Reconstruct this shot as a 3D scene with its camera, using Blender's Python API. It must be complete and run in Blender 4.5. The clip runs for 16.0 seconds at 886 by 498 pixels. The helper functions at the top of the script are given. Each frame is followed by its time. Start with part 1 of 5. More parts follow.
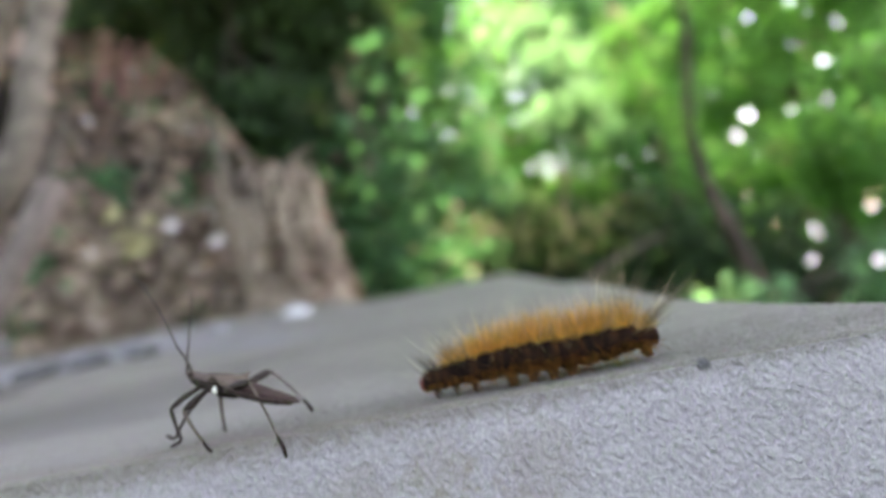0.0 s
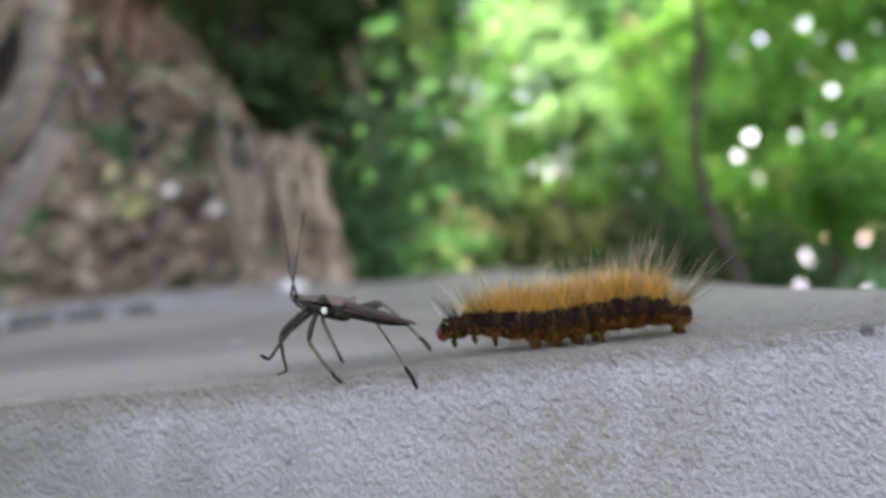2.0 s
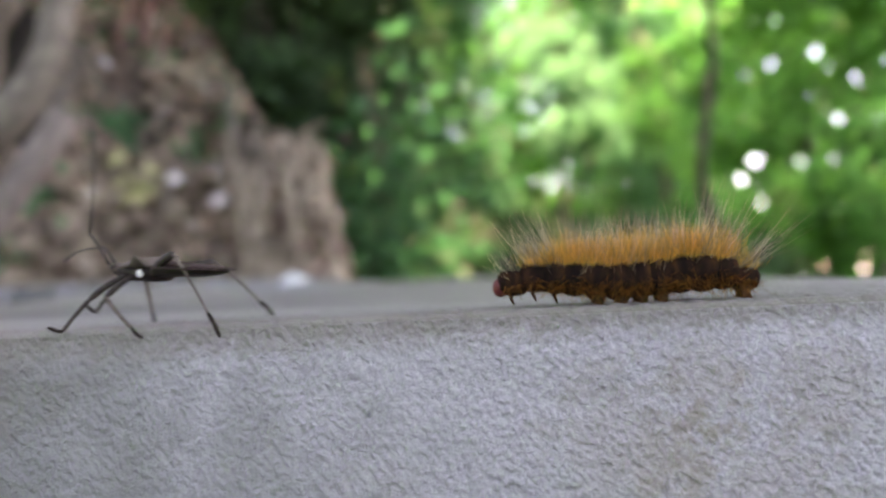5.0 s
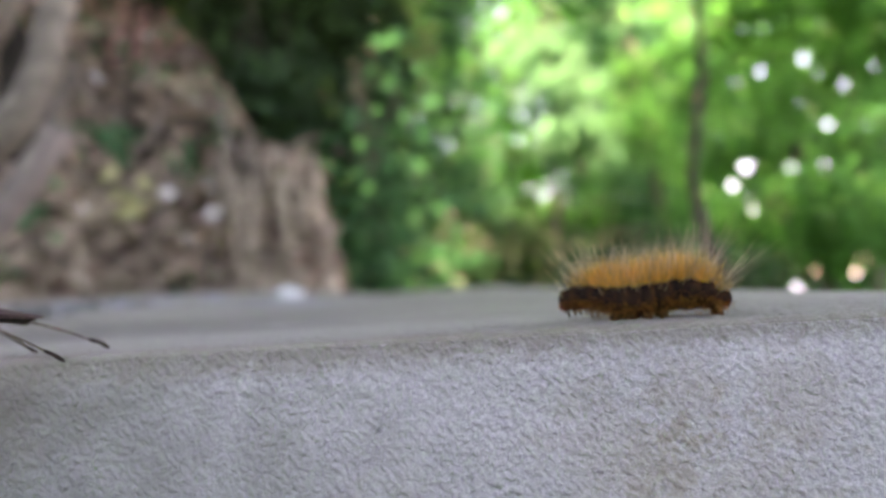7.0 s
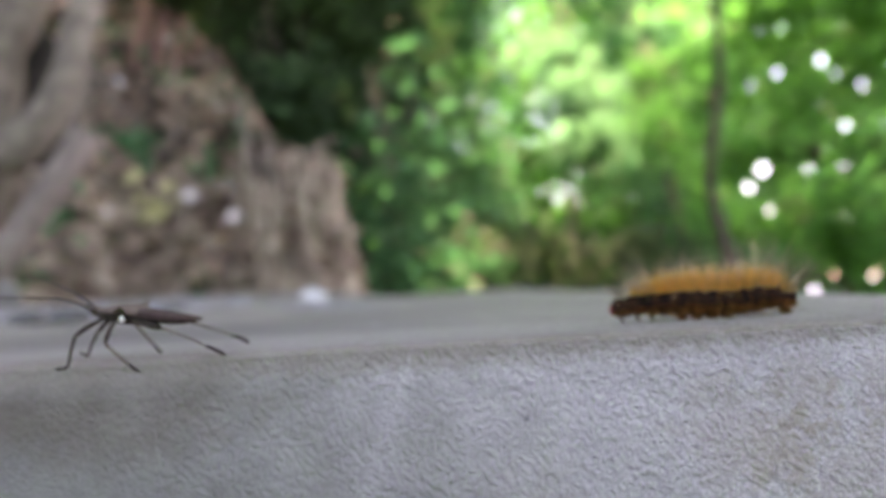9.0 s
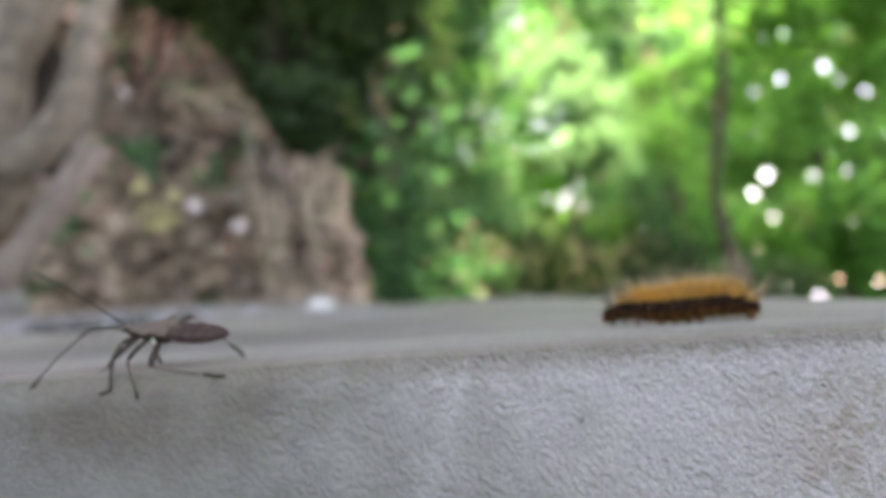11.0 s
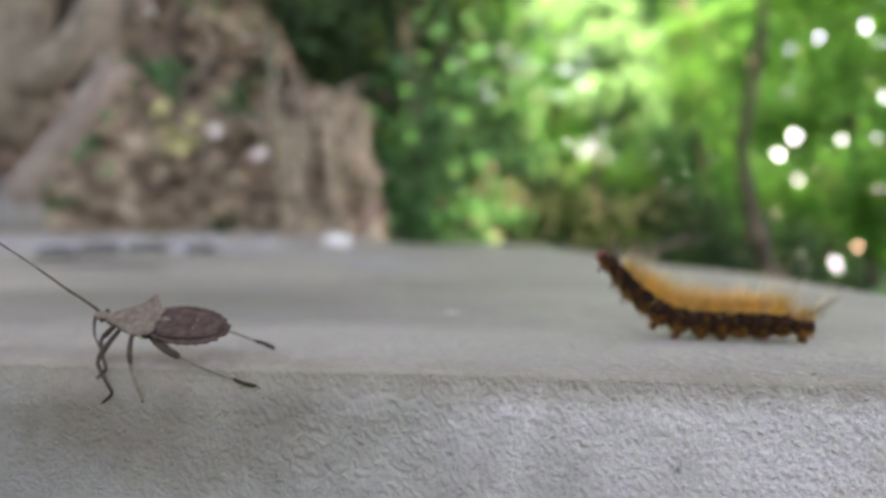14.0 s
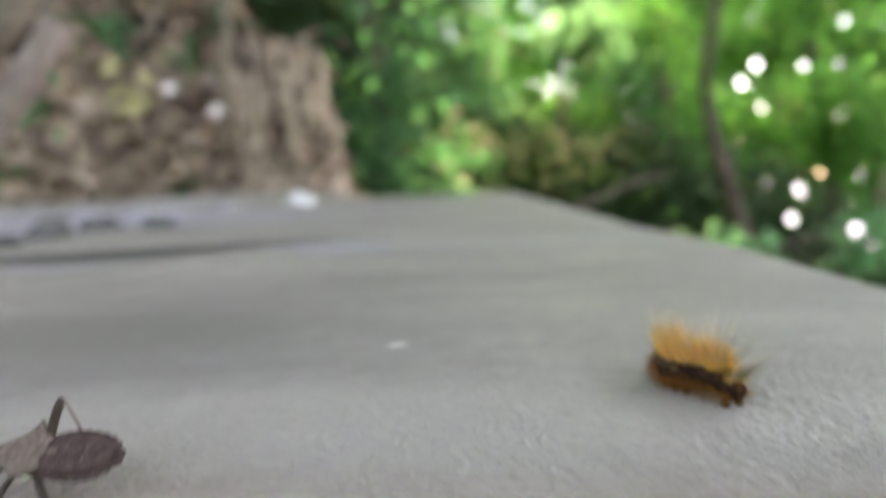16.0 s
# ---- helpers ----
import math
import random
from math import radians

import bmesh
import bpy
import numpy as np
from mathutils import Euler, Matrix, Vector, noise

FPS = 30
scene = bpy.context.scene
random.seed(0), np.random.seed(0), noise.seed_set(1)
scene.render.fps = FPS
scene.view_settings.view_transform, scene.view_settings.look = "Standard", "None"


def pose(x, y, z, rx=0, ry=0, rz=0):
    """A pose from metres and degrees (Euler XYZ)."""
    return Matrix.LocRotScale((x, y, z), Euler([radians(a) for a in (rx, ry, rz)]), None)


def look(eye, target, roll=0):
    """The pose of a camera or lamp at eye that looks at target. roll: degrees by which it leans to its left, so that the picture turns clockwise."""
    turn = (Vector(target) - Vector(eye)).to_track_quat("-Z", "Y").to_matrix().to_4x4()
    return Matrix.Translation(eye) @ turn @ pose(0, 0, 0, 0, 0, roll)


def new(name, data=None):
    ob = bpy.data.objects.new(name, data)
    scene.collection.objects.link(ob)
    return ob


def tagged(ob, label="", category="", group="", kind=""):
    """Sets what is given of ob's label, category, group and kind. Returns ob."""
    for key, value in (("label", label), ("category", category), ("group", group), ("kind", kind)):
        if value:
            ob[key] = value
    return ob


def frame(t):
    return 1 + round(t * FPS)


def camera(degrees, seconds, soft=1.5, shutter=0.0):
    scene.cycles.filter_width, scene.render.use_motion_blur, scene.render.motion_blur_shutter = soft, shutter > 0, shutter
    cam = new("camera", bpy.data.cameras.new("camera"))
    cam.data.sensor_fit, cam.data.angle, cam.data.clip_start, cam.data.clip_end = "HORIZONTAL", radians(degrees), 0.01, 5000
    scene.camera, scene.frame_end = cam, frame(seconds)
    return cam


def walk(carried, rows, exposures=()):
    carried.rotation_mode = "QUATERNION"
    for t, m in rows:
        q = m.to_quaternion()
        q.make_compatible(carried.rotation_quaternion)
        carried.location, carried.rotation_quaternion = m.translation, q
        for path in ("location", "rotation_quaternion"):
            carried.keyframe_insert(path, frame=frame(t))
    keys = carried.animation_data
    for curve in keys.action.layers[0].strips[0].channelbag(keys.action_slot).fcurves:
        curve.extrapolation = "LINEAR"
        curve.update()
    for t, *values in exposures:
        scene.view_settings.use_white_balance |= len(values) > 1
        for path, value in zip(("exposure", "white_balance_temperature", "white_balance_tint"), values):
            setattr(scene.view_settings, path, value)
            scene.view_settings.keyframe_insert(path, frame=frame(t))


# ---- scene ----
# camera: a compact camera held a hand's width from the wall's end
cam = camera(59.82, 16.0, soft=2.2, shutter=0.8)
cam.data.dof.use_dof = True
cam.data.dof.focus_distance = 0.111
cam.data.dof.aperture_fstop = 12.2
PATH = [
    (0.0, 0.09195, -0.12765, 0.02012, 8.254, 2.402, 11.410),
    (0.5, 0.08800, -0.12811, 0.01548, 8.407, 1.834, 9.664),
    (1.0, 0.07786, -0.12677, 0.01444, 8.120, 1.809, 7.733),
    (1.5, 0.07014, -0.12328, 0.01306, 7.800, 1.676, 7.044),
    (2.0, 0.06423, -0.12446, 0.01438, 7.351, 1.706, 5.979),
    (2.5, 0.06317, -0.12232, 0.01065, 7.555, 1.865, 5.223),
    (3.0, 0.05947, -0.11646, 0.00536, 6.857, 1.961, 4.377),
    (3.5, 0.05548, -0.11162, 0.00533, 6.876, 2.197, 3.775),
    (6.0, 0.04270, -0.11458, 0.00508, 7.078, 2.195, 2.543),
    (6.5, 0.04542, -0.11880, 0.00595, 7.423, 2.398, 3.206),
    (7.0, 0.04546, -0.12210, 0.00759, 6.693, 2.911, 3.526),
    (7.5, 0.03595, -0.12742, 0.00755, 8.104, 3.066, 3.146),
    (8.0, 0.03234, -0.13143, 0.00840, 7.442, 3.108, 3.090),
    (8.5, 0.02852, -0.13675, 0.00921, 7.551, 3.068, 3.331),
    (11.0, 0.01601, -0.14745, 0.00983, 7.973, 3.749, 3.763),
    (11.5, 0.01214, -0.14364, 0.01296, 8.691, 3.175, 3.808),
    (12.0, 0.00850, -0.14324, 0.02384, 9.687, 1.098, 2.652),
    (12.5, 0.00655, -0.14113, 0.03330, 10.338, -0.807, 0.789),
    (13.0, -0.00168, -0.13106, 0.02005, 10.303, -1.128, -0.089),
    (13.5, 0.00202, -0.12655, 0.02001, 9.099, -0.248, -0.391),
    (14.0, 0.00260, -0.12386, 0.02130, 8.946, -0.718, -0.149),
    (14.5, 0.00790, -0.12816, 0.02163, 8.149, -0.891, 0.696),
    (15.0, 0.00331, -0.12934, 0.02419, 8.486, -1.459, 0.623),
    (15.5, 0.01115, -0.11882, 0.02994, 7.699, -3.744, 2.094),
    (16.0, 0.00794, -0.10220, 0.04303, 6.625, -4.928, 2.740),
]
walk(cam, [(t, pose(x, y, z, 90 + p, r, w)) for t, x, y, z, w, p, r in PATH],
     [(0.0, 3.64, 12100, 36), (1.5, 3.57, 12000, 39), (8.7, 3.53, 12000, 40), (12.5, 3.70, 13600, 37), (15.0, 3.73, 14200, 39), (16.0, 3.74, 14000, 34)])

# ---- light: open shade under trees, sun from behind the wood ----
SUN_UP, SUN_TURN = radians(58), radians(12)
world = bpy.data.worlds.new("sky")
scene.world = world
world.use_nodes = True
wn = world.node_tree.nodes
sky = wn.new("ShaderNodeTexSky")
sky.sky_type, sky.sun_disc = "NISHITA", False
sky.sun_elevation, sky.sun_rotation = SUN_UP, SUN_TURN
sky.air_density, sky.dust_density, sky.ozone_density = 0.65, 0.25, 3.0
world.node_tree.links.new(sky.outputs[0], wn["Background"].inputs[0])
wn["Background"].inputs[1].default_value = 0.15
sun = new("sun", bpy.data.lights.new("sun", "SUN"))
sun.data.energy, sun.data.angle, sun.data.color = 3.6, radians(0.53), (1.0, 0.95, 0.86)
sun.matrix_world = look((0, 0, 0), (-math.sin(SUN_TURN) * math.cos(SUN_UP), -math.cos(SUN_TURN) * math.cos(SUN_UP), -math.sin(SUN_UP)))


# ---- materials ----
def material(name):
    m = bpy.data.materials.new(name)
    m.use_nodes = True
    n, l = m.node_tree.nodes, m.node_tree.links
    return m, n, l, n["Principled BSDF"]


def ramp(n, stops):
    r = n.new("ShaderNodeValToRGB")
    while len(r.color_ramp.elements) < len(stops):
        r.color_ramp.elements.new(0.5)
    for e, (p, c) in zip(r.color_ramp.elements, stops):
        e.position, e.color = p, (*c, 1)
    return r


def noise_node(n, l, scale, detail=4, rough=0.6, coords=None, squash=None):
    t = n.new("ShaderNodeTexNoise")
    t.inputs["Scale"].default_value, t.inputs["Detail"].default_value, t.inputs["Roughness"].default_value = scale, detail, rough
    if coords is None:
        coords = n.new("ShaderNodeTexCoord").outputs["Object"]
    if squash:
        mp = n.new("ShaderNodeMapping")
        mp.inputs["Scale"].default_value = squash
        l.new(coords, mp.inputs[0])
        coords = mp.outputs[0]
    l.new(coords, t.inputs["Vector"])
    return t


def mix(n, l, fac, a, b, kind="MIX"):
    x = n.new("ShaderNodeMix")
    x.data_type, x.blend_type = "RGBA", kind
    for sock, v in ((x.inputs[0], fac), (x.inputs[6], a), (x.inputs[7], b)):
        if hasattr(v, "default_value") or hasattr(v, "links"):
            l.new(v, sock)
        elif isinstance(v, tuple):
            sock.default_value = (*v, 1)
        else:
            sock.default_value = v
    return x.outputs[2]


def bump(n, l, height, bsdf, strength, distance):
    b = n.new("ShaderNodeBump")
    b.inputs["Strength"].default_value, b.inputs["Distance"].default_value = strength, distance
    l.new(height, b.inputs["Height"])
    l.new(b.outputs[0], bsdf.inputs["Normal"])


def varied(name, lo, mid, hi, scale, rough=0.7, bump_depth=0.0, bump_scale=None, per_island=False, detail=4, gloss=0.5):
    m, n, l, p = material(name)
    t = noise_node(n, l, scale, detail)
    r = ramp(n, [(0.28, lo), (0.5, mid), (0.72, hi)])
    l.new(t.outputs[0], r.inputs[0])
    col = r.outputs[0]
    if per_island:
        g = n.new("ShaderNodeNewGeometry")
        r2 = ramp(n, [(0.0, (0.4, 0.38, 0.37)), (0.75, (1.1, 1.05, 1.05)), (0.92, (1.7, 1.62, 1.62)), (1.0, (2.4, 2.35, 2.35))])
        l.new(g.outputs["Random Per Island"], r2.inputs[0])
        col = mix(n, l, 1.0, col, r2.outputs[0], "MULTIPLY")
    l.new(col, p.inputs["Base Color"])
    p.inputs["Roughness"].default_value, p.inputs["Specular IOR Level"].default_value = rough, gloss
    if bump_depth:
        t2 = noise_node(n, l, bump_scale or scale * 3, 5)
        bump(n, l, t2.outputs[0], p, 0.8, bump_depth)
    return m


def leaf_material(name, dark, light, through_colour, amount=0.45, gloss=0.45):
    m, n, l, p = material(name)
    g = n.new("ShaderNodeNewGeometry")
    r = ramp(n, [(0.0, tuple(0.6 * c for c in dark)), (0.65, tuple(0.5 * (c + d) for c, d in zip(dark, light))), (1.0, tuple(1.35 * c for c in light))])
    l.new(g.outputs["Random Per Island"], r.inputs[0])
    l.new(r.outputs[0], p.inputs["Base Color"])
    p.inputs["Roughness"].default_value, p.inputs["Specular IOR Level"].default_value = gloss + 0.12, 0.35
    tr = n.new("ShaderNodeBsdfTranslucent")
    vary = ramp(n, [(0.0, (0.35, 0.35, 0.35)), (0.55, (1.0, 1.0, 1.0)), (1.0, (1.6, 1.5, 1.5))])
    l.new(g.outputs["Random Per Island"], vary.inputs[0])
    l.new(mix(n, l, 1.0, vary.outputs[0], through_colour, "MULTIPLY"), tr.inputs[0])
    mx = n.new("ShaderNodeMixShader")
    mx.inputs[0].default_value = amount
    l.new(p.outputs[0], mx.inputs[1])
    l.new(tr.outputs[0], mx.inputs[2])
    l.new(mx.outputs[0], n["Material Output"].inputs[0])
    return m


def concrete_material(name, tones, coarse, cloudy=1.0):
    """Grey cement: sanded grain, cloudy damp tones, brown stains near the arris and in small patches."""
    m, n, l, p = material(name)
    co = n.new("ShaderNodeTexCoord").outputs["Object"]
    cloud = noise_node(n, l, 9, 5, 0.6, co)
    base = ramp(n, [(0.3, tones[0]), (0.5, tones[1]), (0.7, tones[2])])
    l.new(cloud.outputs[0], base.inputs[0])
    grain = noise_node(n, l, 1400, 3, 0.7, co)
    c = 0.42 * coarse * (0.6 + 0.4 * cloudy)
    gr = ramp(n, [(0.28, (1 - c, 1 - c, 1 - c)), (0.5, (0.98, 0.98, 0.98)), (0.72, (1 + c, 1 + c, 1 + c))])
    l.new(grain.outputs[0], gr.inputs[0])
    col = mix(n, l, 1.0, base.outputs[0], gr.outputs[0], "MULTIPLY")
    mottle = noise_node(n, l, 130, 5, 0.75, co)
    mo = ramp(n, [(0.3, (1 - 0.14 * cloudy, 1 - 0.15 * cloudy, 1 - 0.16 * cloudy)), (0.5, (1.0, 1.0, 1.0)), (0.7, (1 + 0.1 * cloudy,) * 3)])
    l.new(mottle.outputs[0], mo.inputs[0])
    col = mix(n, l, 1.0, col, mo.outputs[0], "MULTIPLY")
    streak = noise_node(n, l, 14, 5, 0.65, co, (0.35, 1.6, 1))
    st = ramp(n, [(0.32, (1 - 0.16 * cloudy,) * 3), (0.5, (1.0, 1.0, 1.0)), (0.68, (1 + 0.09 * cloudy,) * 3)])
    l.new(streak.outputs[0], st.inputs[0])
    col = mix(n, l, 1.0, col, st.outputs[0], "MULTIPLY")
    # stains and tone patches with places of their own: centre, stretch, radius, colour, strength
    def spot(colour, centre, stretch, radius, tint, strength, ragged=0.5, fine=180):
        sub = n.new("ShaderNodeVectorMath")
        sub.operation = "SUBTRACT"
        l.new(co, sub.inputs[0])
        sub.inputs[1].default_value = centre
        sc = n.new("ShaderNodeVectorMath")
        sc.operation = "MULTIPLY"
        l.new(sub.outputs[0], sc.inputs[0])
        sc.inputs[1].default_value = stretch
        ln = n.new("ShaderNodeVectorMath")
        ln.operation = "LENGTH"
        l.new(sc.outputs[0], ln.inputs[0])
        nz = noise_node(n, l, fine, 3, 0.7, co)
        add = n.new("ShaderNodeMath")
        add.operation = "MULTIPLY_ADD"
        l.new(nz.outputs[0], add.inputs[0])
        add.inputs[1].default_value = radius * 2 * ragged
        l.new(ln.outputs["Value"], add.inputs[2])
        mr = n.new("ShaderNodeMapRange")
        mr.inputs[1].default_value, mr.inputs[2].default_value = radius * (0.55 + ragged), radius * (1.25 + ragged)
        mr.inputs[3].default_value, mr.inputs[4].default_value = strength, 0.0
        l.new(add.outputs[0], mr.inputs[0])
        return mix(n, l, mr.outputs[0], colour, tint)

    brown, grime, dark = (0.30, 0.225, 0.145), (0.20, 0.165, 0.115), (0.10, 0.10, 0.105)
    for x, z, r in ((0.067, -0.011, 0.007), (0.056, -0.018, 0.010), (0.0635, -0.021, 0.007), (0.083, -0.012, 0.008), (0.075, -0.028, 0.012), (0.02, -0.035, 0.012)):
        col = spot(col, (x, 0, z), (1, 0.2, 1), r, brown, 0.25, 1.8, 330)
    # browner and greyer patches towards the face's left end
    col = spot(col, (-0.075, 0, -0.004), (0.16, 0.45, 1), 0.0085, (0.195, 0.155, 0.12), 0.85, 0.6)
    col = spot(col, (-0.05, 0, -0.055), (0.6, 0.2, 1), 0.055, (0.345, 0.322, 0.31), 0.8, 0.5, 50)
    col = spot(col, (-0.11, 0, -0.032), (0.5, 0.2, 0.9), 0.055, (0.175, 0.160, 0.148), 0.9, 0.5, 70)
    col = spot(col, (-0.066, 0, -0.008), (0.36, 0.3, 1), 0.012, (0.140, 0.108, 0.084), 0.88, 0.7, 160)
    col = spot(col, (-0.10, 0, -0.0125), (0.05, 0.3, 1), 0.0006, (0.5, 0.48, 0.45), 0.2, 1.0, 300)
    col = spot(col, (0.05, -0.0008, -0.0012), (0.008, 0.7, 1), 0.0016, grime, 0.4, 0.9, 260)
    col = spot(col, (-0.03, 0.001, -0.0015), (0.03, 0.4, 1), 0.0036, (0.25, 0.195, 0.155), 0.6, 0.9, 300)
    col = spot(col, (0.112, 0, -0.001), (1, 0.6, 1), 0.0011, dark, 0.9, 0.7, 400)
    for x, z in ((0.0956, -0.0248), (0.130, -0.024), (-0.044, -0.0187), (-0.005, -0.0255), (0.02, -0.014)):
        col = spot(col, (x, 0, z), (1, 0.2, 1), 0.0007, dark, 0.9, 0.4, 700)
    # lavender patch: the sky's grazing sheen on the far top, put into the colour
    col = spot(col, (-0.80, 1.12, 0), (0.45, 1, 0.2), 0.26, (0.28, 0.275, 0.30), 0.8, 0.4, 8)
    # dark blotches far along the top
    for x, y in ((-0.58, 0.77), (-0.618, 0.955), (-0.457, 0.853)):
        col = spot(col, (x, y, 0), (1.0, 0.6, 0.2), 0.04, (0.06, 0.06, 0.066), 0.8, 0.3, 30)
    col = spot(col, (-0.030, 0.100, 0), (0.7, 0.9, 0.2), 0.0018, (0.75, 0.75, 0.76), 0.8, 0.9, 400)
    # a darker patch on the top's left, a paler one near the front
    col = spot(col, (-0.16, 0.125, 0), (0.5, 1.2, 0.2), 0.05, (0.150, 0.145, 0.122), 0.75, 0.5, 30)
    col = spot(col, (-0.03, 0.032, 0), (0.32, 1, 0.2), 0.034, (0.36, 0.335, 0.297), 0.6, 0.5, 60)
    col = spot(col, (0.02, 0.42, 0), (0.3, 1, 0.2), 0.03, (0.30, 0.30, 0.29), 0.6, 0.5, 30)
    # dark bars lying across the top
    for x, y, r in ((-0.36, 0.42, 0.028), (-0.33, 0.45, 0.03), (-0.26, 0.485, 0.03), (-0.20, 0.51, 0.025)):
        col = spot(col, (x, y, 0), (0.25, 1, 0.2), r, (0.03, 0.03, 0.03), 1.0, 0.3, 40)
    for x, y in ((-0.72, 1.265), (-0.85, 1.76)):
        col = spot(col, (x, y, 0), (1, 0.25, 0.2), 0.05, (0.42, 0.41, 0.45), 0.8, 0.3, 20)
    for x, y in ((-0.28, 0.35), (-0.20, 0.385), (-0.13, 0.395)):
        col = spot(col, (x, y, 0), (0.3, 1, 0.2), 0.026, (0.25, 0.245, 0.25), 0.85, 0.3, 30)
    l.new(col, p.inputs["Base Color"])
    p.inputs["Roughness"].default_value = 0.34 if cloudy < 1 else 0.55
    bump(n, l, grain.outputs[0], p, 0.85 * coarse, 0.0007 if cloudy == 1 else 0.0009)
    return m


CONCRETE = concrete_material("cement_render", ((0.419, 0.379, 0.382), (0.482, 0.435, 0.438), (0.546, 0.494, 0.496)), 1.0, 0.35)
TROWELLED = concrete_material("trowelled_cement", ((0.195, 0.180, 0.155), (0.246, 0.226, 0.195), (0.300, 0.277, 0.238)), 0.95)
EARTH = varied("earth", (0.080, 0.050, 0.036), (0.345, 0.248, 0.178), (0.64, 0.505, 0.385), 7.5, 0.95, 0.03, 14, detail=6)
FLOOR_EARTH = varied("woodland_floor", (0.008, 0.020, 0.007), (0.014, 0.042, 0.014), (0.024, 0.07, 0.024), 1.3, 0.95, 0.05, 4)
LITTER = varied("dead_leaf", (0.085, 0.050, 0.038), (0.325, 0.222, 0.165), (0.60, 0.46, 0.355), 4, 0.7, per_island=True)
MULCH = varied("dark_mulch", (0.025, 0.017, 0.013), (0.075, 0.052, 0.04), (0.17, 0.125, 0.10), 6, 0.8, per_island=True)
BARK = varied("bark", (0.06, 0.045, 0.035), (0.14, 0.11, 0.085), (0.25, 0.20, 0.16), 14, 0.9, 0.012, 30)
TRUNK_BARK = varied("slender_bark", (0.02, 0.014, 0.011), (0.05, 0.034, 0.027), (0.15, 0.10, 0.08), 6, 0.9, 0.01, 30)
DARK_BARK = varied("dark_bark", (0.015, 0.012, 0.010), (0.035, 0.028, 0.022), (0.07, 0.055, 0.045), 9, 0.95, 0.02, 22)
DRY_ROOT = varied("dry_root", (0.20, 0.15, 0.10), (0.42, 0.32, 0.23), (0.60, 0.48, 0.36), 16, 0.85, 0.004, 60)
RED_TWIG = varied("red_twig", (0.10, 0.035, 0.028), (0.22, 0.085, 0.065), (0.36, 0.17, 0.13), 20, 0.8)
PALE_WOOD = varied("pale_root_wood", (0.08, 0.06, 0.045), (0.18, 0.14, 0.108), (0.31, 0.25, 0.20), 11, 0.8, 0.006, 40)
LOG_WOOD = varied("weathered_log_wood", (0.12, 0.088, 0.075), (0.23, 0.172, 0.148), (0.35, 0.275, 0.24), 13, 0.85, 0.006, 40)
STONE = varied("pale_stone", (0.45, 0.44, 0.43), (0.62, 0.61, 0.6), (0.75, 0.74, 0.73), 25, 0.7, 0.004, 60)
LEAF = leaf_material("leaf", (0.014, 0.085, 0.022), (0.048, 0.22, 0.06), (0.08, 0.50, 0.115), 0.55)
# paler copy of the leaf, its colour lifted for sunlit foliage
LEAF_LIGHT = leaf_material("sunlit_leaf", (0.03, 0.12, 0.052), (0.08, 0.24, 0.12), (0.15, 0.55, 0.27), 0.62)
# darker copy of the leaf, with shade put into its colour
LEAF_DARK = leaf_material("shaded_leaf", (0.013, 0.042, 0.019), (0.038, 0.11, 0.046), (0.04, 0.15, 0.04), 0.2, 0.7)
LEAF_BLUE = leaf_material("broad_leaf", (0.022, 0.095, 0.045), (0.06, 0.20, 0.095), (0.05, 0.36, 0.14), 0.42, 0.5)
ROCK = varied("earthy_rock", (0.085, 0.08, 0.074), (0.15, 0.142, 0.132), (0.23, 0.22, 0.205), 11, 0.95, 0.015, 30)
PALE_STONE = varied("pale_mortar_stone", (0.18, 0.177, 0.184), (0.24, 0.236, 0.245), (0.31, 0.306, 0.315), 30, 0.85)
GAP_SHEET = varied("gap_sheet_blue", (0.08, 0.12, 0.22), (0.10, 0.15, 0.27), (0.12, 0.18, 0.32), 0.02, 0.3, 0.3, 0.4, gloss=0.25)
GREY_ROCK = varied("grey_rock", (0.05, 0.049, 0.048), (0.09, 0.089, 0.087), (0.14, 0.138, 0.135), 9, 0.95, 0.01, 40)
DRY_LEAF = varied("dry_leaf", (0.28, 0.21, 0.16), (0.44, 0.35, 0.28), (0.58, 0.49, 0.41), 40, 0.7)
YELLOW = varied("yellow_leaf", (0.38, 0.32, 0.13), (0.54, 0.49, 0.24), (0.66, 0.62, 0.38), 40, 0.6)
# pink leaves made nearly white: sun flecks on the bank put into the colour
PINK = varied("sun_fleck_leaf", (0.62, 0.50, 0.47), (0.80, 0.70, 0.67), (0.88, 0.81, 0.79), 40, 0.35)



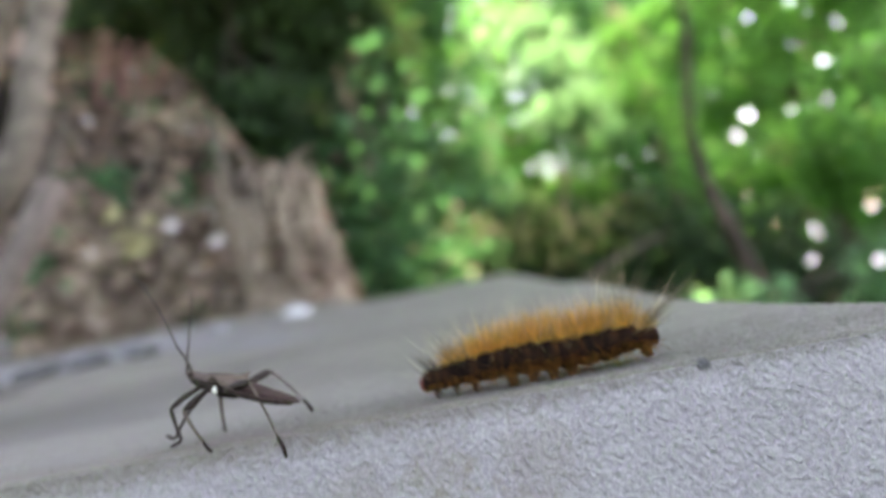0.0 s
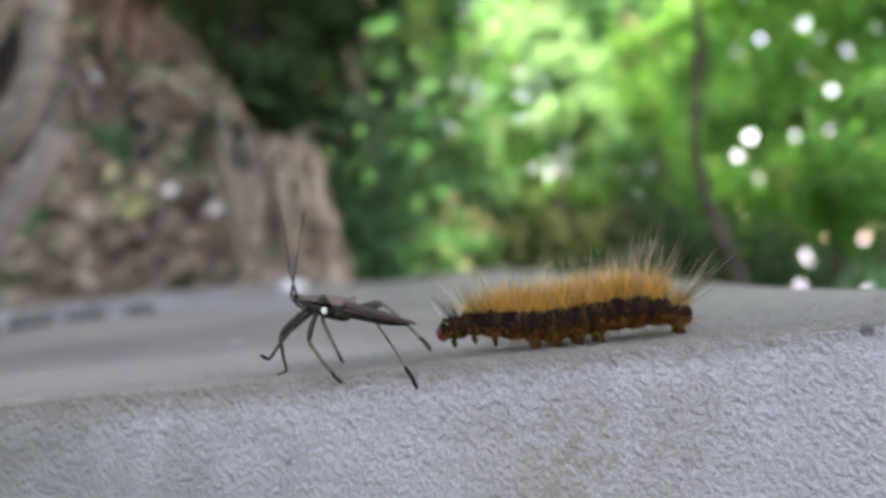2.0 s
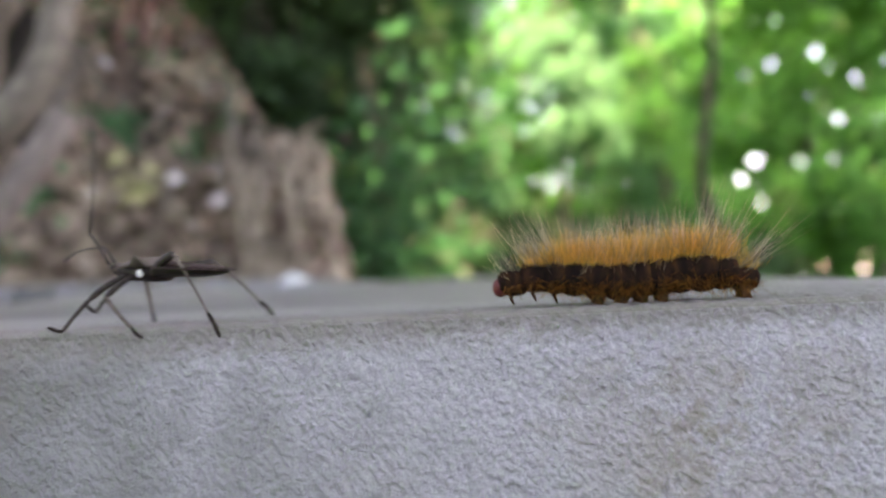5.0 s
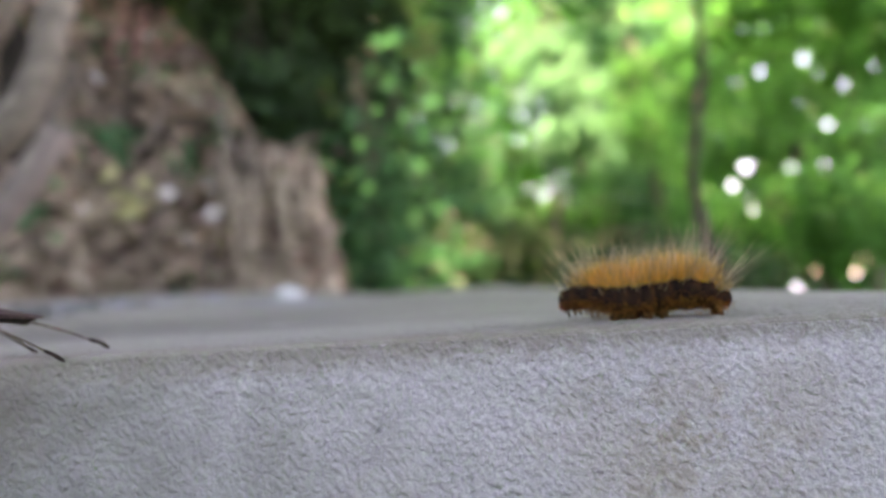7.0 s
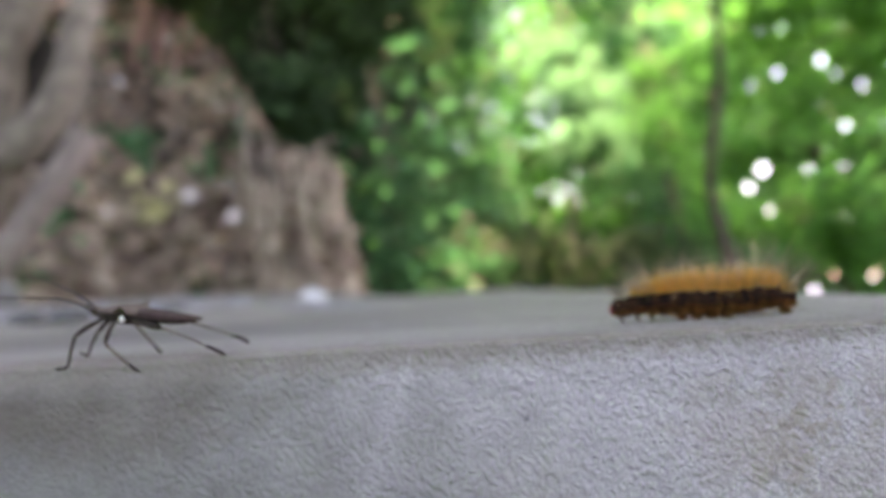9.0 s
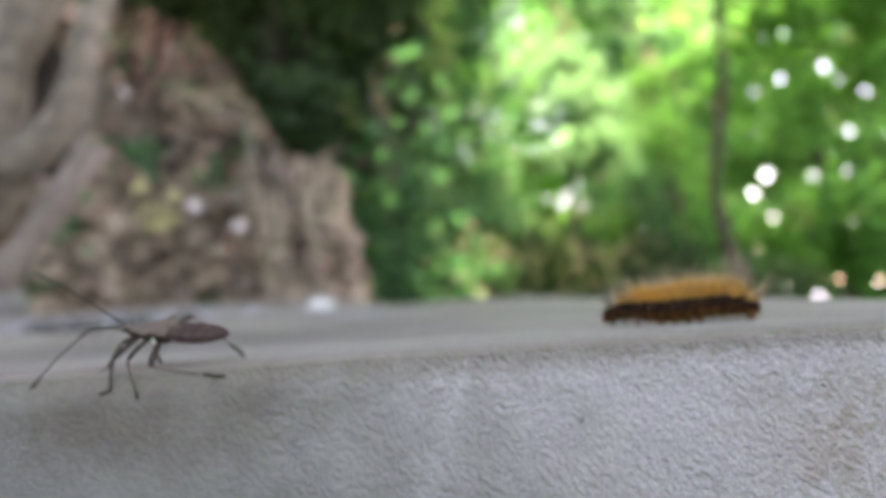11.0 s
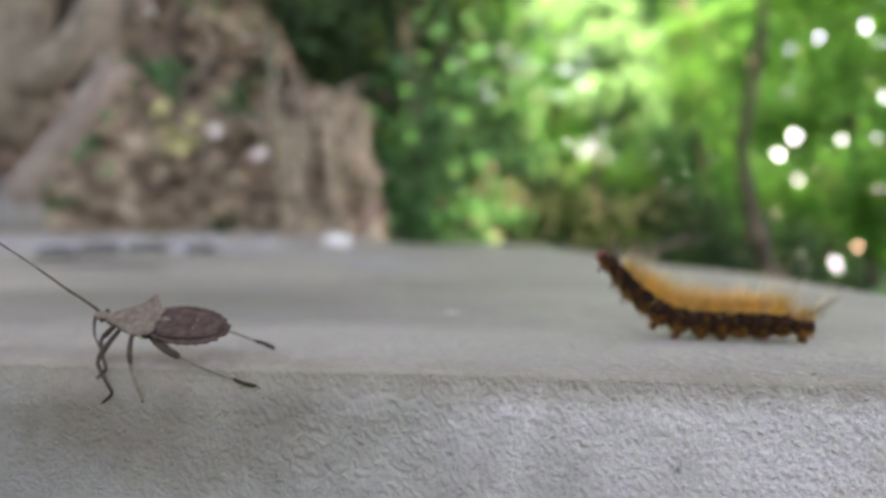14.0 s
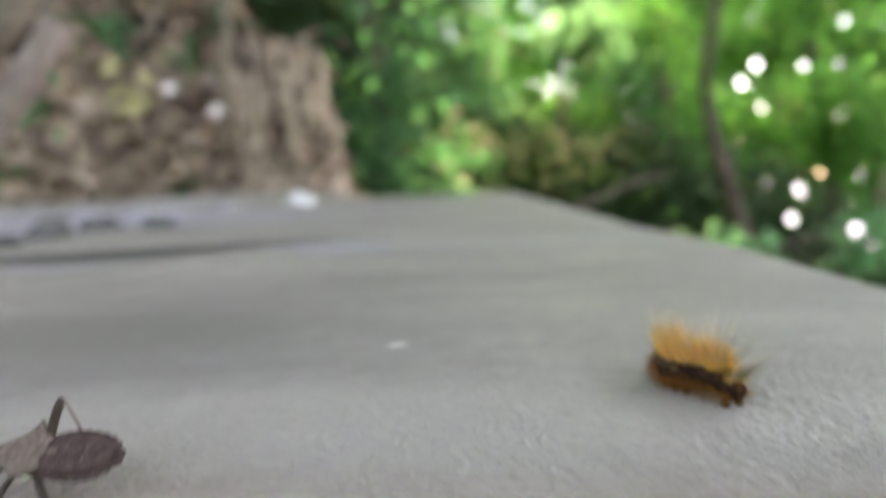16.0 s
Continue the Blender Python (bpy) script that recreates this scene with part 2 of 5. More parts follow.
def skin_material():
    """Nearly black brown, with reddish-brown warts low on the sides and a tawny belly."""
    m, n, l, p = material("caterpillar_skin")
    co = n.new("ShaderNodeTexCoord").outputs["Object"]
    own = n.new("ShaderNodeObjectInfo").outputs["Random"]
    mott = noise_node(n, l, 420, 4, 0.6, co, (1.6, 1, 0.6))
    mott.noise_dimensions = "4D"
    spread = n.new("ShaderNodeMath")
    spread.operation = "MULTIPLY"
    l.new(own, spread.inputs[0])
    spread.inputs[1].default_value = 40
    l.new(spread.outputs[0], mott.inputs["W"])
    r = ramp(n, [(0.35, (0.010, 0.005, 0.004)), (0.55, (0.028, 0.012, 0.007)), (0.74, (0.085, 0.032, 0.011))])
    l.new(mott.outputs[0], r.inputs[0])
    sep = n.new("ShaderNodeSeparateXYZ")
    l.new(co, sep.inputs[0])
    add = n.new("ShaderNodeMath")
    add.operation = "MULTIPLY_ADD"
    l.new(mott.outputs[0], add.inputs[0])
    add.inputs[1].default_value = -0.007
    l.new(sep.outputs[2], add.inputs[2])
    mr = n.new("ShaderNodeMapRange")
    mr.inputs[1].default_value, mr.inputs[2].default_value, mr.inputs[3].default_value, mr.inputs[4].default_value = -0.0062, -0.0046, 0.85, 0.0
    l.new(add.outputs[0], mr.inputs[0])
    l.new(mix(n, l, mr.outputs[0], r.outputs[0], (0.075, 0.026, 0.010)), p.inputs["Base Color"])
    p.inputs["Roughness"].default_value = 0.8
    p.inputs["Specular IOR Level"].default_value = 0.06
    bump(n, l, mott.outputs[0], p, 0.6, 0.0004)
    return m


CATER_DARK = skin_material()
CATER_LEG = varied("caterpillar_leg", (0.06, 0.023, 0.007), (0.125, 0.05, 0.015), (0.22, 0.10, 0.03), 700, 0.7, gloss=0.2)
CATER_HEAD = varied("caterpillar_head", (0.10, 0.016, 0.013), (0.19, 0.034, 0.027), (0.27, 0.065, 0.045), 800, 0.5, gloss=0.3)


def hair_material(name, lo, hi, through_colour):
    return leaf_material(name, lo, hi, through_colour, 0.5, 0.4)


TUFT = hair_material("orange_hair", (0.62, 0.34, 0.055), (0.95, 0.68, 0.24), (0.98, 0.66, 0.16))
FRINGE = hair_material("tawny_hair", (0.20, 0.075, 0.018), (0.46, 0.20, 0.045), (0.48, 0.19, 0.04))
DARK_HAIR = hair_material("dark_hair", (0.05, 0.04, 0.03), (0.16, 0.13, 0.10), (0.10, 0.08, 0.06))
PALE_HAIR = hair_material("pale_hair", (0.45, 0.39, 0.28), (0.82, 0.74, 0.58), (0.8, 0.70, 0.5))
BUG_TAN = varied("bug_tan", (0.095, 0.064, 0.052), (0.152, 0.106, 0.087), (0.21, 0.155, 0.128), 900, 0.75, 0.00015, 3000, gloss=0.2)
BUG_DARK = varied("bug_dark", (0.012, 0.007, 0.005), (0.026, 0.015, 0.011), (0.055, 0.033, 0.024), 700, 0.65, 0.0001, 3000, gloss=0.2)
BUG_WING = varied("bug_wing", (0.038, 0.02, 0.018), (0.068, 0.038, 0.034), (0.105, 0.064, 0.057), 800, 0.7, 0.0001, 3000, gloss=0.15)
BUG_LEG = varied("bug_leg", (0.020, 0.012, 0.009), (0.040, 0.026, 0.019), (0.075, 0.05, 0.038), 900, 0.6, gloss=0.35)
BUG_SHIN = varied("bug_shin", (0.085, 0.058, 0.044), (0.15, 0.112, 0.09), (0.23, 0.178, 0.145), 900, 0.75, gloss=0.2)
BUG_WHITE = varied("bug_white", (0.65, 0.62, 0.5), (0.78, 0.75, 0.64), (0.85, 0.83, 0.75), 900, 0.4)


# ---- building helpers ----
def mesh_from(name, verts, faces, mat, smooth=False):
    me = bpy.data.meshes.new(name)
    me.from_pydata([tuple(v) for v in verts], [], faces)
    me.materials.append(mat)
    if smooth:
        me.polygons.foreach_set("use_smooth", [True] * len(me.polygons))
    me.update()
    return me


def part(name, mesh, parent, label="", kind=""):
    ob = new(name, mesh)
    ob.parent = parent
    return tagged(ob, label, kind=kind)


def tube_data(pts, radii, sides=10, offset=0, wobble=0.0, rng=None):
    """Rings swept along a line of points, closed at both ends."""
    verts, faces = [], []
    pts = [Vector(p) for p in pts]
    up = Vector((0.13, 0.31, 0.94))
    for i, (p, r) in enumerate(zip(pts, radii)):
        d = (pts[min(i + 1, len(pts) - 1)] - pts[max(i - 1, 0)]).normalized()
        a = d.cross(up)
        if a.length < 0.05:
            a = d.cross(Vector((1, 0, 0)))
        a.normalize()
        b = d.cross(a)
        for k in range(sides):
            w = 2 * math.pi * k / sides
            rr = r * (1 + (rng.uniform(-wobble, wobble) if rng else 0))
            verts.append(p + (a * math.cos(w) + b * math.sin(w)) * rr)
    n = len(pts)
    for i in range(n - 1):
        for k in range(sides):
            k2 = (k + 1) % sides
            faces.append((offset + i * sides + k, offset + i * sides + k2, offset + (i + 1) * sides + k2, offset + (i + 1) * sides + k))
    faces.append(tuple(offset + k for k in reversed(range(sides))))
    faces.append(tuple(offset + (n - 1) * sides + k for k in range(sides)))
    return verts, faces


def curve_points(ctrl, n):
    """A smooth line through control points."""
    c = [Vector(p) for p in ctrl]
    c = [c[0] * 2 - c[1]] + c + [c[-1] * 2 - c[-2]]
    out = []
    for i in range(n):
        u = i / (n - 1) * (len(c) - 3)
        k = min(int(u), len(c) - 4)
        f = u - k
        p0, p1, p2, p3 = c[k:k + 4]
        out.append(0.5 * (2 * p1 + (p2 - p0) * f + (2 * p0 - 5 * p1 + 4 * p2 - p3) * f * f + (3 * p1 - p0 - 3 * p2 + p3) * f ** 3))
    return out


def smooth(a, b, x):
    t = min(max((x - a) / (b - a), 0.0), 1.0)
    return t * t * (3 - 2 * t)


def leaf_mesh(name, centres, size, mat, rng, droop=0.35, jitter=0.5):
    """Many small folded leaves, one at each centre, turned at random."""
    c = np.asarray(centres)
    n = len(c)
    yaw = rng.uniform(0, 2 * np.pi, n)
    pitch = rng.normal(-droop, 0.55, n)
    roll = rng.normal(0, 0.6, n)
    s = size * (1 + jitter * rng.uniform(-1, 1, n))
    d = np.stack([np.cos(yaw) * np.cos(pitch), np.sin(yaw) * np.cos(pitch), np.sin(pitch)], 1)
    side = np.stack([-np.sin(yaw), np.cos(yaw), np.zeros(n)], 1)
    nrm = np.cross(d, side)
    side = side * np.cos(roll)[:, None] + nrm * np.sin(roll)[:, None]
    nrm = np.cross(d, side)
    base, tip = c - d * s[:, None] * 0.5, c + d * s[:, None] * 0.55 - nrm * s[:, None] * 0.12
    mid = c + nrm * s[:, None] * 0.05
    lft, rgt = mid + side * s[:, None] * 0.27 + nrm * s[:, None] * 0.08, mid - side * s[:, None] * 0.27 + nrm * s[:, None] * 0.08
    v = np.stack([base, lft, tip, rgt, mid], 1).reshape(-1, 3)
    faces = []
    for i in range(n):
        o = 5 * i
        faces += [(o, o + 4, o + 1), (o + 1, o + 4, o + 2), (o, o + 3, o + 4), (o + 4, o + 3, o + 2)]
    return mesh_from(name, v, faces, mat)


def clumps(rng, centre, radii, n_clump, per, spread):
    """Leaf places gathered in clumps inside an uneven blob."""
    p = rng.normal(0, 1, (n_clump, 3))
    p /= np.linalg.norm(p, axis=1)[:, None]
    p *= (rng.uniform(0.15, 1, n_clump) ** 0.45)[:, None]
    p = p * np.array(radii) + np.array(centre)
    q = np.repeat(p, per, 0) + rng.normal(0, 1, (n_clump * per, 3)) * np.array(spread)
    return q, p


# openings in the leaves cut along the camera's sight lines to sky and the low pale sheet: sideways and upward slope,
# width
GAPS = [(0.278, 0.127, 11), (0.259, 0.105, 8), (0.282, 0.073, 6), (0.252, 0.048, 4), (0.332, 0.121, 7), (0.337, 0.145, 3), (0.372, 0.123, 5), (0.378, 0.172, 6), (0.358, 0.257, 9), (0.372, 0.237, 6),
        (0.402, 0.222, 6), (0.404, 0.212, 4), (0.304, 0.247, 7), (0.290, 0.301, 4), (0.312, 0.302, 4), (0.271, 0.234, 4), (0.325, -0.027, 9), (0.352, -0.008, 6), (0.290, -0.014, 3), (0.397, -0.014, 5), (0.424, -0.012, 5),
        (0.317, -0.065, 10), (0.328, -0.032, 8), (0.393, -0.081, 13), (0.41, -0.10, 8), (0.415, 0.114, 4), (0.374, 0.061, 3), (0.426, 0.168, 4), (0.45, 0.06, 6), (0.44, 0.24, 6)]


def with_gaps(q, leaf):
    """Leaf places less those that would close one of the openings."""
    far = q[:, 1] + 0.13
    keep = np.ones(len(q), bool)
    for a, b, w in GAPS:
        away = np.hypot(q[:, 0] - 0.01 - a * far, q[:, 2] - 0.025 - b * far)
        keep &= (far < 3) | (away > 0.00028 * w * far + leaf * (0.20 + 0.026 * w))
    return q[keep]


def tree(label, foot, top, radius, blobs, leaf_size, mat, seed, bark=BARK, lean=(), n_limb=7, category="tree", name="tree", per=26, spread=(0.16, 0.16, 0.13), fork=5):
    """A tapered trunk with limbs that reach into a crown of leaf clumps."""
    rng = np.random.default_rng(seed)
    r2 = random.Random(seed)
    root = new(name)
    foot, top = Vector(foot), Vector(top)
    root.location = foot
    line = curve_points([foot - foot, *[Vector(p) - foot for p in lean], top - foot], 14)
    v, f = tube_data(line, [radius * (1.25 if i == 0 else 1) * (1 - 0.75 * i / 13) for i in range(14)], 12, 0, 0.08, r2)
    leaves, hubs = [], []
    for centre, radii, count in blobs:
        q, p = clumps(rng, np.array(centre) - np.array(foot), radii, count, per, spread)
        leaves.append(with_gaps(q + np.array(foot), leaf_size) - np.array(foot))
        hubs += [Vector(x) for x in p[:: max(1, len(p) // n_limb)]]
    for h in hubs:
        start = line[r2.randrange(fork, 13)]
        bend = start.lerp(h, 0.5) + Vector((r2.uniform(-0.1, 0.1), r2.uniform(-0.1, 0.1), 0.15))
        pts = curve_points([start, bend, h], 7)
        tv, tf = tube_data(pts, [min(radius * 0.3, 0.022) * (1 - 0.13 * i) for i in range(7)], 6, len(v), 0.1, r2)
        v += tv
        f += tf
    part("trunk", mesh_from("trunk", v, f, bark, True), root)
    part("crown", leaf_mesh("crown", np.concatenate(leaves), leaf_size, mat, rng), root)
    return tagged(root, label, category)


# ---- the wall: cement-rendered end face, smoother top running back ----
def right_edge(y):
    """Where the top ends on its right, by distance from the front arris."""
    return float(np.interp(y, [0, 0.02, 0.05, 0.12, 0.18, 0.32, 0.6, 1.0, 2.0, 2.6], [0.175, 0.152, 0.142, 0.128, 0.1245, 0.115, 0.086, 0.06, -0.02, -0.08]))


def wall_top(x, y):
    """Height of the trowelled top."""
    z = 0.0022 * noise.noise((x * 5 + 3, y * 9, 0.3)) * smooth(0.02, 0.2, y)
    z += 0.0035 * noise.noise((x * 1.3 + y * 1.0, y * 3.5, 4.2)) * smooth(0.12, 0.5, y)
    ridge = abs(y - (0.58 + x * 1.3))
    z += 0.007 * math.exp(-(ridge / 0.03) ** 2) * smooth(0.02, -0.1, x)
    z += 0.036 * smooth(1.25, 1.9, y - 0.25 * x) * smooth(-0.45, -0.9, x)
    z += 0.004 * smooth(1.9, 2.2, y) * smooth(-0.5, -0.2, x)
    return z


def build_wall():
    xs = np.concatenate([np.linspace(-3.2, -0.2, 46)[:-1], np.linspace(-0.2, -0.125, 40)[:-1], np.linspace(-0.125, 0.175, 1240)])
    tops = np.concatenate([np.geomspace(0.09, 2.6, 60)[::-1], np.linspace(0.09, 0.0, 130)[1:-1]])
    downs = np.concatenate([np.linspace(0.0004, 0.075, 330), np.geomspace(0.08, 0.9, 14)])
    verts, nx = [], len(xs)
    rows = 0
    for y in tops:
        xr = right_edge(y)
        for x in xs:
            x2 = x if x < 0 - 0.3 else -0.3 + (x + 0.3) * (xr + 0.3) / 0.475
            z = wall_top(x2, y)
            near = 1 - smooth(0.0, 0.14, y)
            z += (0.00030 * noise.noise((x2 * 520, y * 520, 1.0)) + 0.00022 * noise.noise((x2 * 1100, y * 1100, 4.0))) * (0.25 + near) if near > 0 and x > -0.2 else 0
            # the arris is worn round and chipped, more so to the left
            wear = 0.0007 + 0.0010 * smooth(-0.02, -0.07, x2)
            if y < wear * 2.2:
                u = 1 - y / (wear * 2.2)
                z -= wear * 0.55 * u * u
            chip = 0.0007 * noise.noise((x2 * 130, 3.0, 1.0)) + 0.0005 * noise.noise((x2 * 420, 8.0, 1.0)) if -0.2 < x2 < 0.2 else 0
            verts.append((x2, y + chip * (1 - smooth(0, 0.006, y)), z))
        rows += 1
    for d in downs:
        for x in xs:
            wear = 0.0007 + 0.0010 * smooth(-0.02, -0.07, x)
            z = -wear * 0.55 - d
            chip = 0.0007 * noise.noise((x * 130, 3.0, 1.0)) + 0.0005 * noise.noise((x * 420, 8.0, 1.0)) if -0.2 < x < 0.2 else 0
            y = -0.0035 * smooth(0, 0.03, d) - wear * 1.2 * smooth(0, 0.007, d) + chip * (1 - smooth(0, 0.006, d))
            if x > -0.2 and d < 0.1:
                fine = smooth(0.0, 0.0014, d)
                rough = 1 - 0.74 * smooth(-0.02, -0.08, x)
                bend = 0.0012 * noise.noise((x * 260, d * 260, 15.0))
                q = ((x - 0.30 * d + bend) * 1000, d * 720, 2.0)
                g = 0.8 * noise.noise(q) + 1.3 * (0.35 - noise.voronoi(((x - 0.25 * d + bend) * 1050, (d + bend) * 820, 3.0))[0][0]) + 0.42 * noise.noise(((x - 0.3 * d + bend) * 2000, d * 1200, 5.0)) + 0.3 * noise.noise((x * 420, d * 200, 7.0))
                big = noise.noise((x * 90, d * 90, 9.0))
                y -= fine * rough * (0.00036 * g + 0.00005 * big)
                z += fine * rough * 0.00008 * noise.noise((x * 600, d * 600, 12.0))
            verts.append((x, y, z))
        rows += 1
    faces = []
    for r in range(rows - 1):
        for c in range(nx - 1):
            a = r * nx + c
            faces.append((a, a + nx, a + nx + 1, a + 1))
    # right flank, from the top's edge down
    o = len(verts)
    nt = len(tops)
    for r in range(nt):
        x, y, z = verts[r * nx + nx - 1]
        verts.append((x + 0.002, y, z - 0.004))
        verts.append((x + 0.01, y, -0.9))
    for r in range(nt - 1):
        a, b = r * nx + nx - 1, (r + 1) * nx + nx - 1
        p, q = o + 2 * r, o + 2 * r + 2
        faces += [(a, b, q, p), (p, q, q + 1, p + 1)]
    # back and left flank
    o2 = len(verts)
    for c in range(0, nx):
        x, y, z = verts[c]
        verts.append((x, y + 0.01, -0.9))
    faces += [(c, c + 1, o2 + c + 1, o2 + c) for c in range(nx - 1)]
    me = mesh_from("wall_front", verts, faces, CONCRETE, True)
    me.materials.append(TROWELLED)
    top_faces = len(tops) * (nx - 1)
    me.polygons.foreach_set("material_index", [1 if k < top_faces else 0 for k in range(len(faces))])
    wall = new("wall_front", me)
    return tagged(wall, "grey cement-rendered wall with a rough end face and trowelled top", "wall", kind="structure")


build_wall()


# ---- ground, bank and wood ----
def bank_height(x, y):
    """An earth bank behind the wall on one side, ending in a steep flank."""
    rise = max(0.0, 0.60 * (y - 2.5 + 0.75 * smooth(-1.45, -2.0, x) - 0.10 * math.sin(x * 2.3)))
    flank = float(np.interp((0.045 - x) / (y + 0.12), [0.235, 0.248, 0.257, 0.266, 0.272, 0.277, 0.281, 0.29, 0.307, 0.338, 0.361, 0.372, 0.387, 0.409, 0.443, 0.482, 0.56, 0.8],
                            [0.0, 0.05, 0.11, 0.25, 0.42, 0.63, 0.72, 0.76, 0.78, 0.79, 0.86, 0.99, 1.12, 1.32, 1.6, 2.0, 3.2, 5.5]))
    side = max(0.0, 0.9 * (-x - 2.3)) * smooth(1.2, 2.3, y)
    return min(max(rise, side), flank)


def ground_height(x, y):
    z = -0.62 - 0.35 * max(0.0, x - 1.5)
    if y > 9:
        z += 0.16 * (y - 9) * smooth(4.5, -2.0, x - 0.12 * y) * (1 - smooth(40, 90, y)) if y < 90 else 0
    z += 0.12 * noise.noise((x * 0.5, y * 0.5, 0)) * smooth(0.5, 3, math.hypot(x, y))
    return max(z, -40)


def build_ground():
    axis = np.concatenate([-np.geomspace(3000, 9, 22), np.linspace(-8, 8, 60), np.geomspace(9, 3000, 22)])
    verts = [(x, y, ground_height(x, y)) for y in axis for x in axis]
    n = len(axis)
    faces = [(r * n + c, r * n + c + 1, r * n + n + c + 1, r * n + n + c) for r in range(n - 1) for c in range(n - 1)]
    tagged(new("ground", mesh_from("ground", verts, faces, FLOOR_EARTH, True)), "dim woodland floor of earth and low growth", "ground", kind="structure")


def build_bank():
    xs, ys = np.concatenate([np.linspace(-7, -2.4, 60)[:-1], np.linspace(-2.4, -0.5, 100)]), np.concatenate([np.linspace(1.5, 5, 110)[:-1], np.linspace(5, 9, 50)])
    verts = []
    for y in ys:
        for x in xs:
            h = bank_height(x, y)
            lump = smooth(0.02, 0.3, h)
            z = h - 0.06 + lump * (0.16 * noise.noise((x * 1.7, y * 1.7, 1)) + 0.11 * noise.noise((x * 4.5, y * 4.5, 7)) + 0.075 * noise.noise((x * 12, y * 12, 3)))
            if h < 0.02:
                z = -0.8 if x > -0.75 else z
            verts.append((x + lump * 0.06 * noise.noise((x * 5, y * 5, 20)), y, z))
    n = len(xs)
    faces = [(r * n + c, r * n + c + 1, r * n + n + c + 1, r * n + n + c) for r in range(len(ys) - 1) for c in range(n - 1)]
    bank = new("bank", mesh_from("bank", verts, faces, EARTH, True))
    return tagged(bank, "brown eroded earth bank strewn with dead leaves", "bank", kind="structure")


build_ground()
build_bank()


# an invented pale sheet, tinted blue, that puts bright spots in the low leaf gaps
def build_gap_sheet():
    v = [(60, -900, -38), (3000, -900, -38), (3000, 3000, -38), (60, 3000, -38)]
    tagged(new("gap_sheet", mesh_from("gap_sheet", v, [(0, 1, 2, 3)], GAP_SHEET)), "pale blue sheet added far below to brighten the leaf gaps", "lake", kind="structure")


build_gap_sheet()


# ---- things on the bank ----
def build_litter():
    """Dead leaves and twigs that nobody could count."""
    rng = np.random.default_rng(5)
    pts = []
    for _ in range(5200):
        x, y = -0.7 - 3.8 * rng.random() ** 1.2, 1.8 + 4.8 * rng.random()
        h = bank_height(x, y)
        if h > 0.05:
            pts.append((x, y, h + 0.02 + 0.16 * noise.noise((x * 1.7, y * 1.7, 1)) + 0.09 * noise.noise((x * 4.5, y * 4.5, 7)) - 0.03))
    tagged(new("leaf_litter", leaf_mesh("leaf_litter", pts, 0.10, LITTER, rng, 0.0, 0.65)), "brown and pinkish dead leaves covering the bank", "leaf litter", kind="stuff")
    r2 = random.Random(8)
    made = 0
    while made < 70:
        x, y = r2.uniform(-3.0, -0.9), r2.uniform(2.5, 5.0)
        h = bank_height(x, y)
        if h < 0.08 or h > 1.0:
            continue
        a, L = r2.uniform(0, math.pi), r2.uniform(0.12, 0.45)
        d = Vector((math.cos(a) * 0.7, math.sin(a) * 0.4, r2.uniform(-0.5, 0.5))) * L
        thick = r2.uniform(0.5, 1.3)
        tv, tf = tube_data(curve_points([-d / 2, Vector((0, 0, 0.02)), d / 2], 6), [k * thick for k in (0.006, 0.008, 0.008, 0.007, 0.006, 0.003)], 6, 0, 0.1, r2)
        twig = new("fallen_twig", mesh_from("fallen_twig", tv, tf, PALE_WOOD, True))
        twig.location = (x, y, h + 0.01)
        tagged(twig, "thin dry twig lying on the earth bank", "twig", "twigs on the bank")
        made += 1


def build_ivy():
    """Small dark leaves creeping over the upper bank, and its darker mulch."""
    rng = np.random.default_rng(91)
    green, mulch = [], []
    for _ in range(5200):
        y = 3.0 + 4.2 * rng.random()
        x = 0.045 - (0.33 + 0.55 * rng.random()) * (y + 0.12)
        h = bank_height(x, y)
        if h < 0.85 + 0.25 * noise.noise((x * 2.1, y * 2.1, 5)):
            continue
        z = h - 0.03 + 0.16 * noise.noise((x * 1.7, y * 1.7, 1)) + 0.11 * noise.noise((x * 4.5, y * 4.5, 7))
        (green if noise.noise((x * 3.1, y * 3.1, 33)) > 0.12 else mulch).append((x, y, z + 0.02 * rng.random()))
    tagged(new("creeping_ivy", leaf_mesh("creeping_ivy", green, 0.08, LEAF_BLUE, rng, 0.1, 0.5)), "dark green ivy and moss creeping over the bank", "ivy", kind="stuff")
    tagged(new("leaf_mulch", leaf_mesh("leaf_mulch", mulch, 0.10, MULCH, rng, 0.0, 0.6)), "dark leaf mulch on the upper bank", "leaf litter", kind="stuff")


def limb(name, label, category, ctrl, radii, mat, seed, n=22):
    r = random.Random(seed)
    pts = curve_points(ctrl, n)
    o = pts[0].copy()
    rr = np.interp(np.linspace(0, 1, n), np.linspace(0, 1, len(radii)), radii)
    v, f = tube_data([p - o for p in pts], rr, 14, 0, 0.09, r)
    ob = new(name, mesh_from(name, v, f, mat, True))
    ob.location = o
    return tagged(ob, label, category)


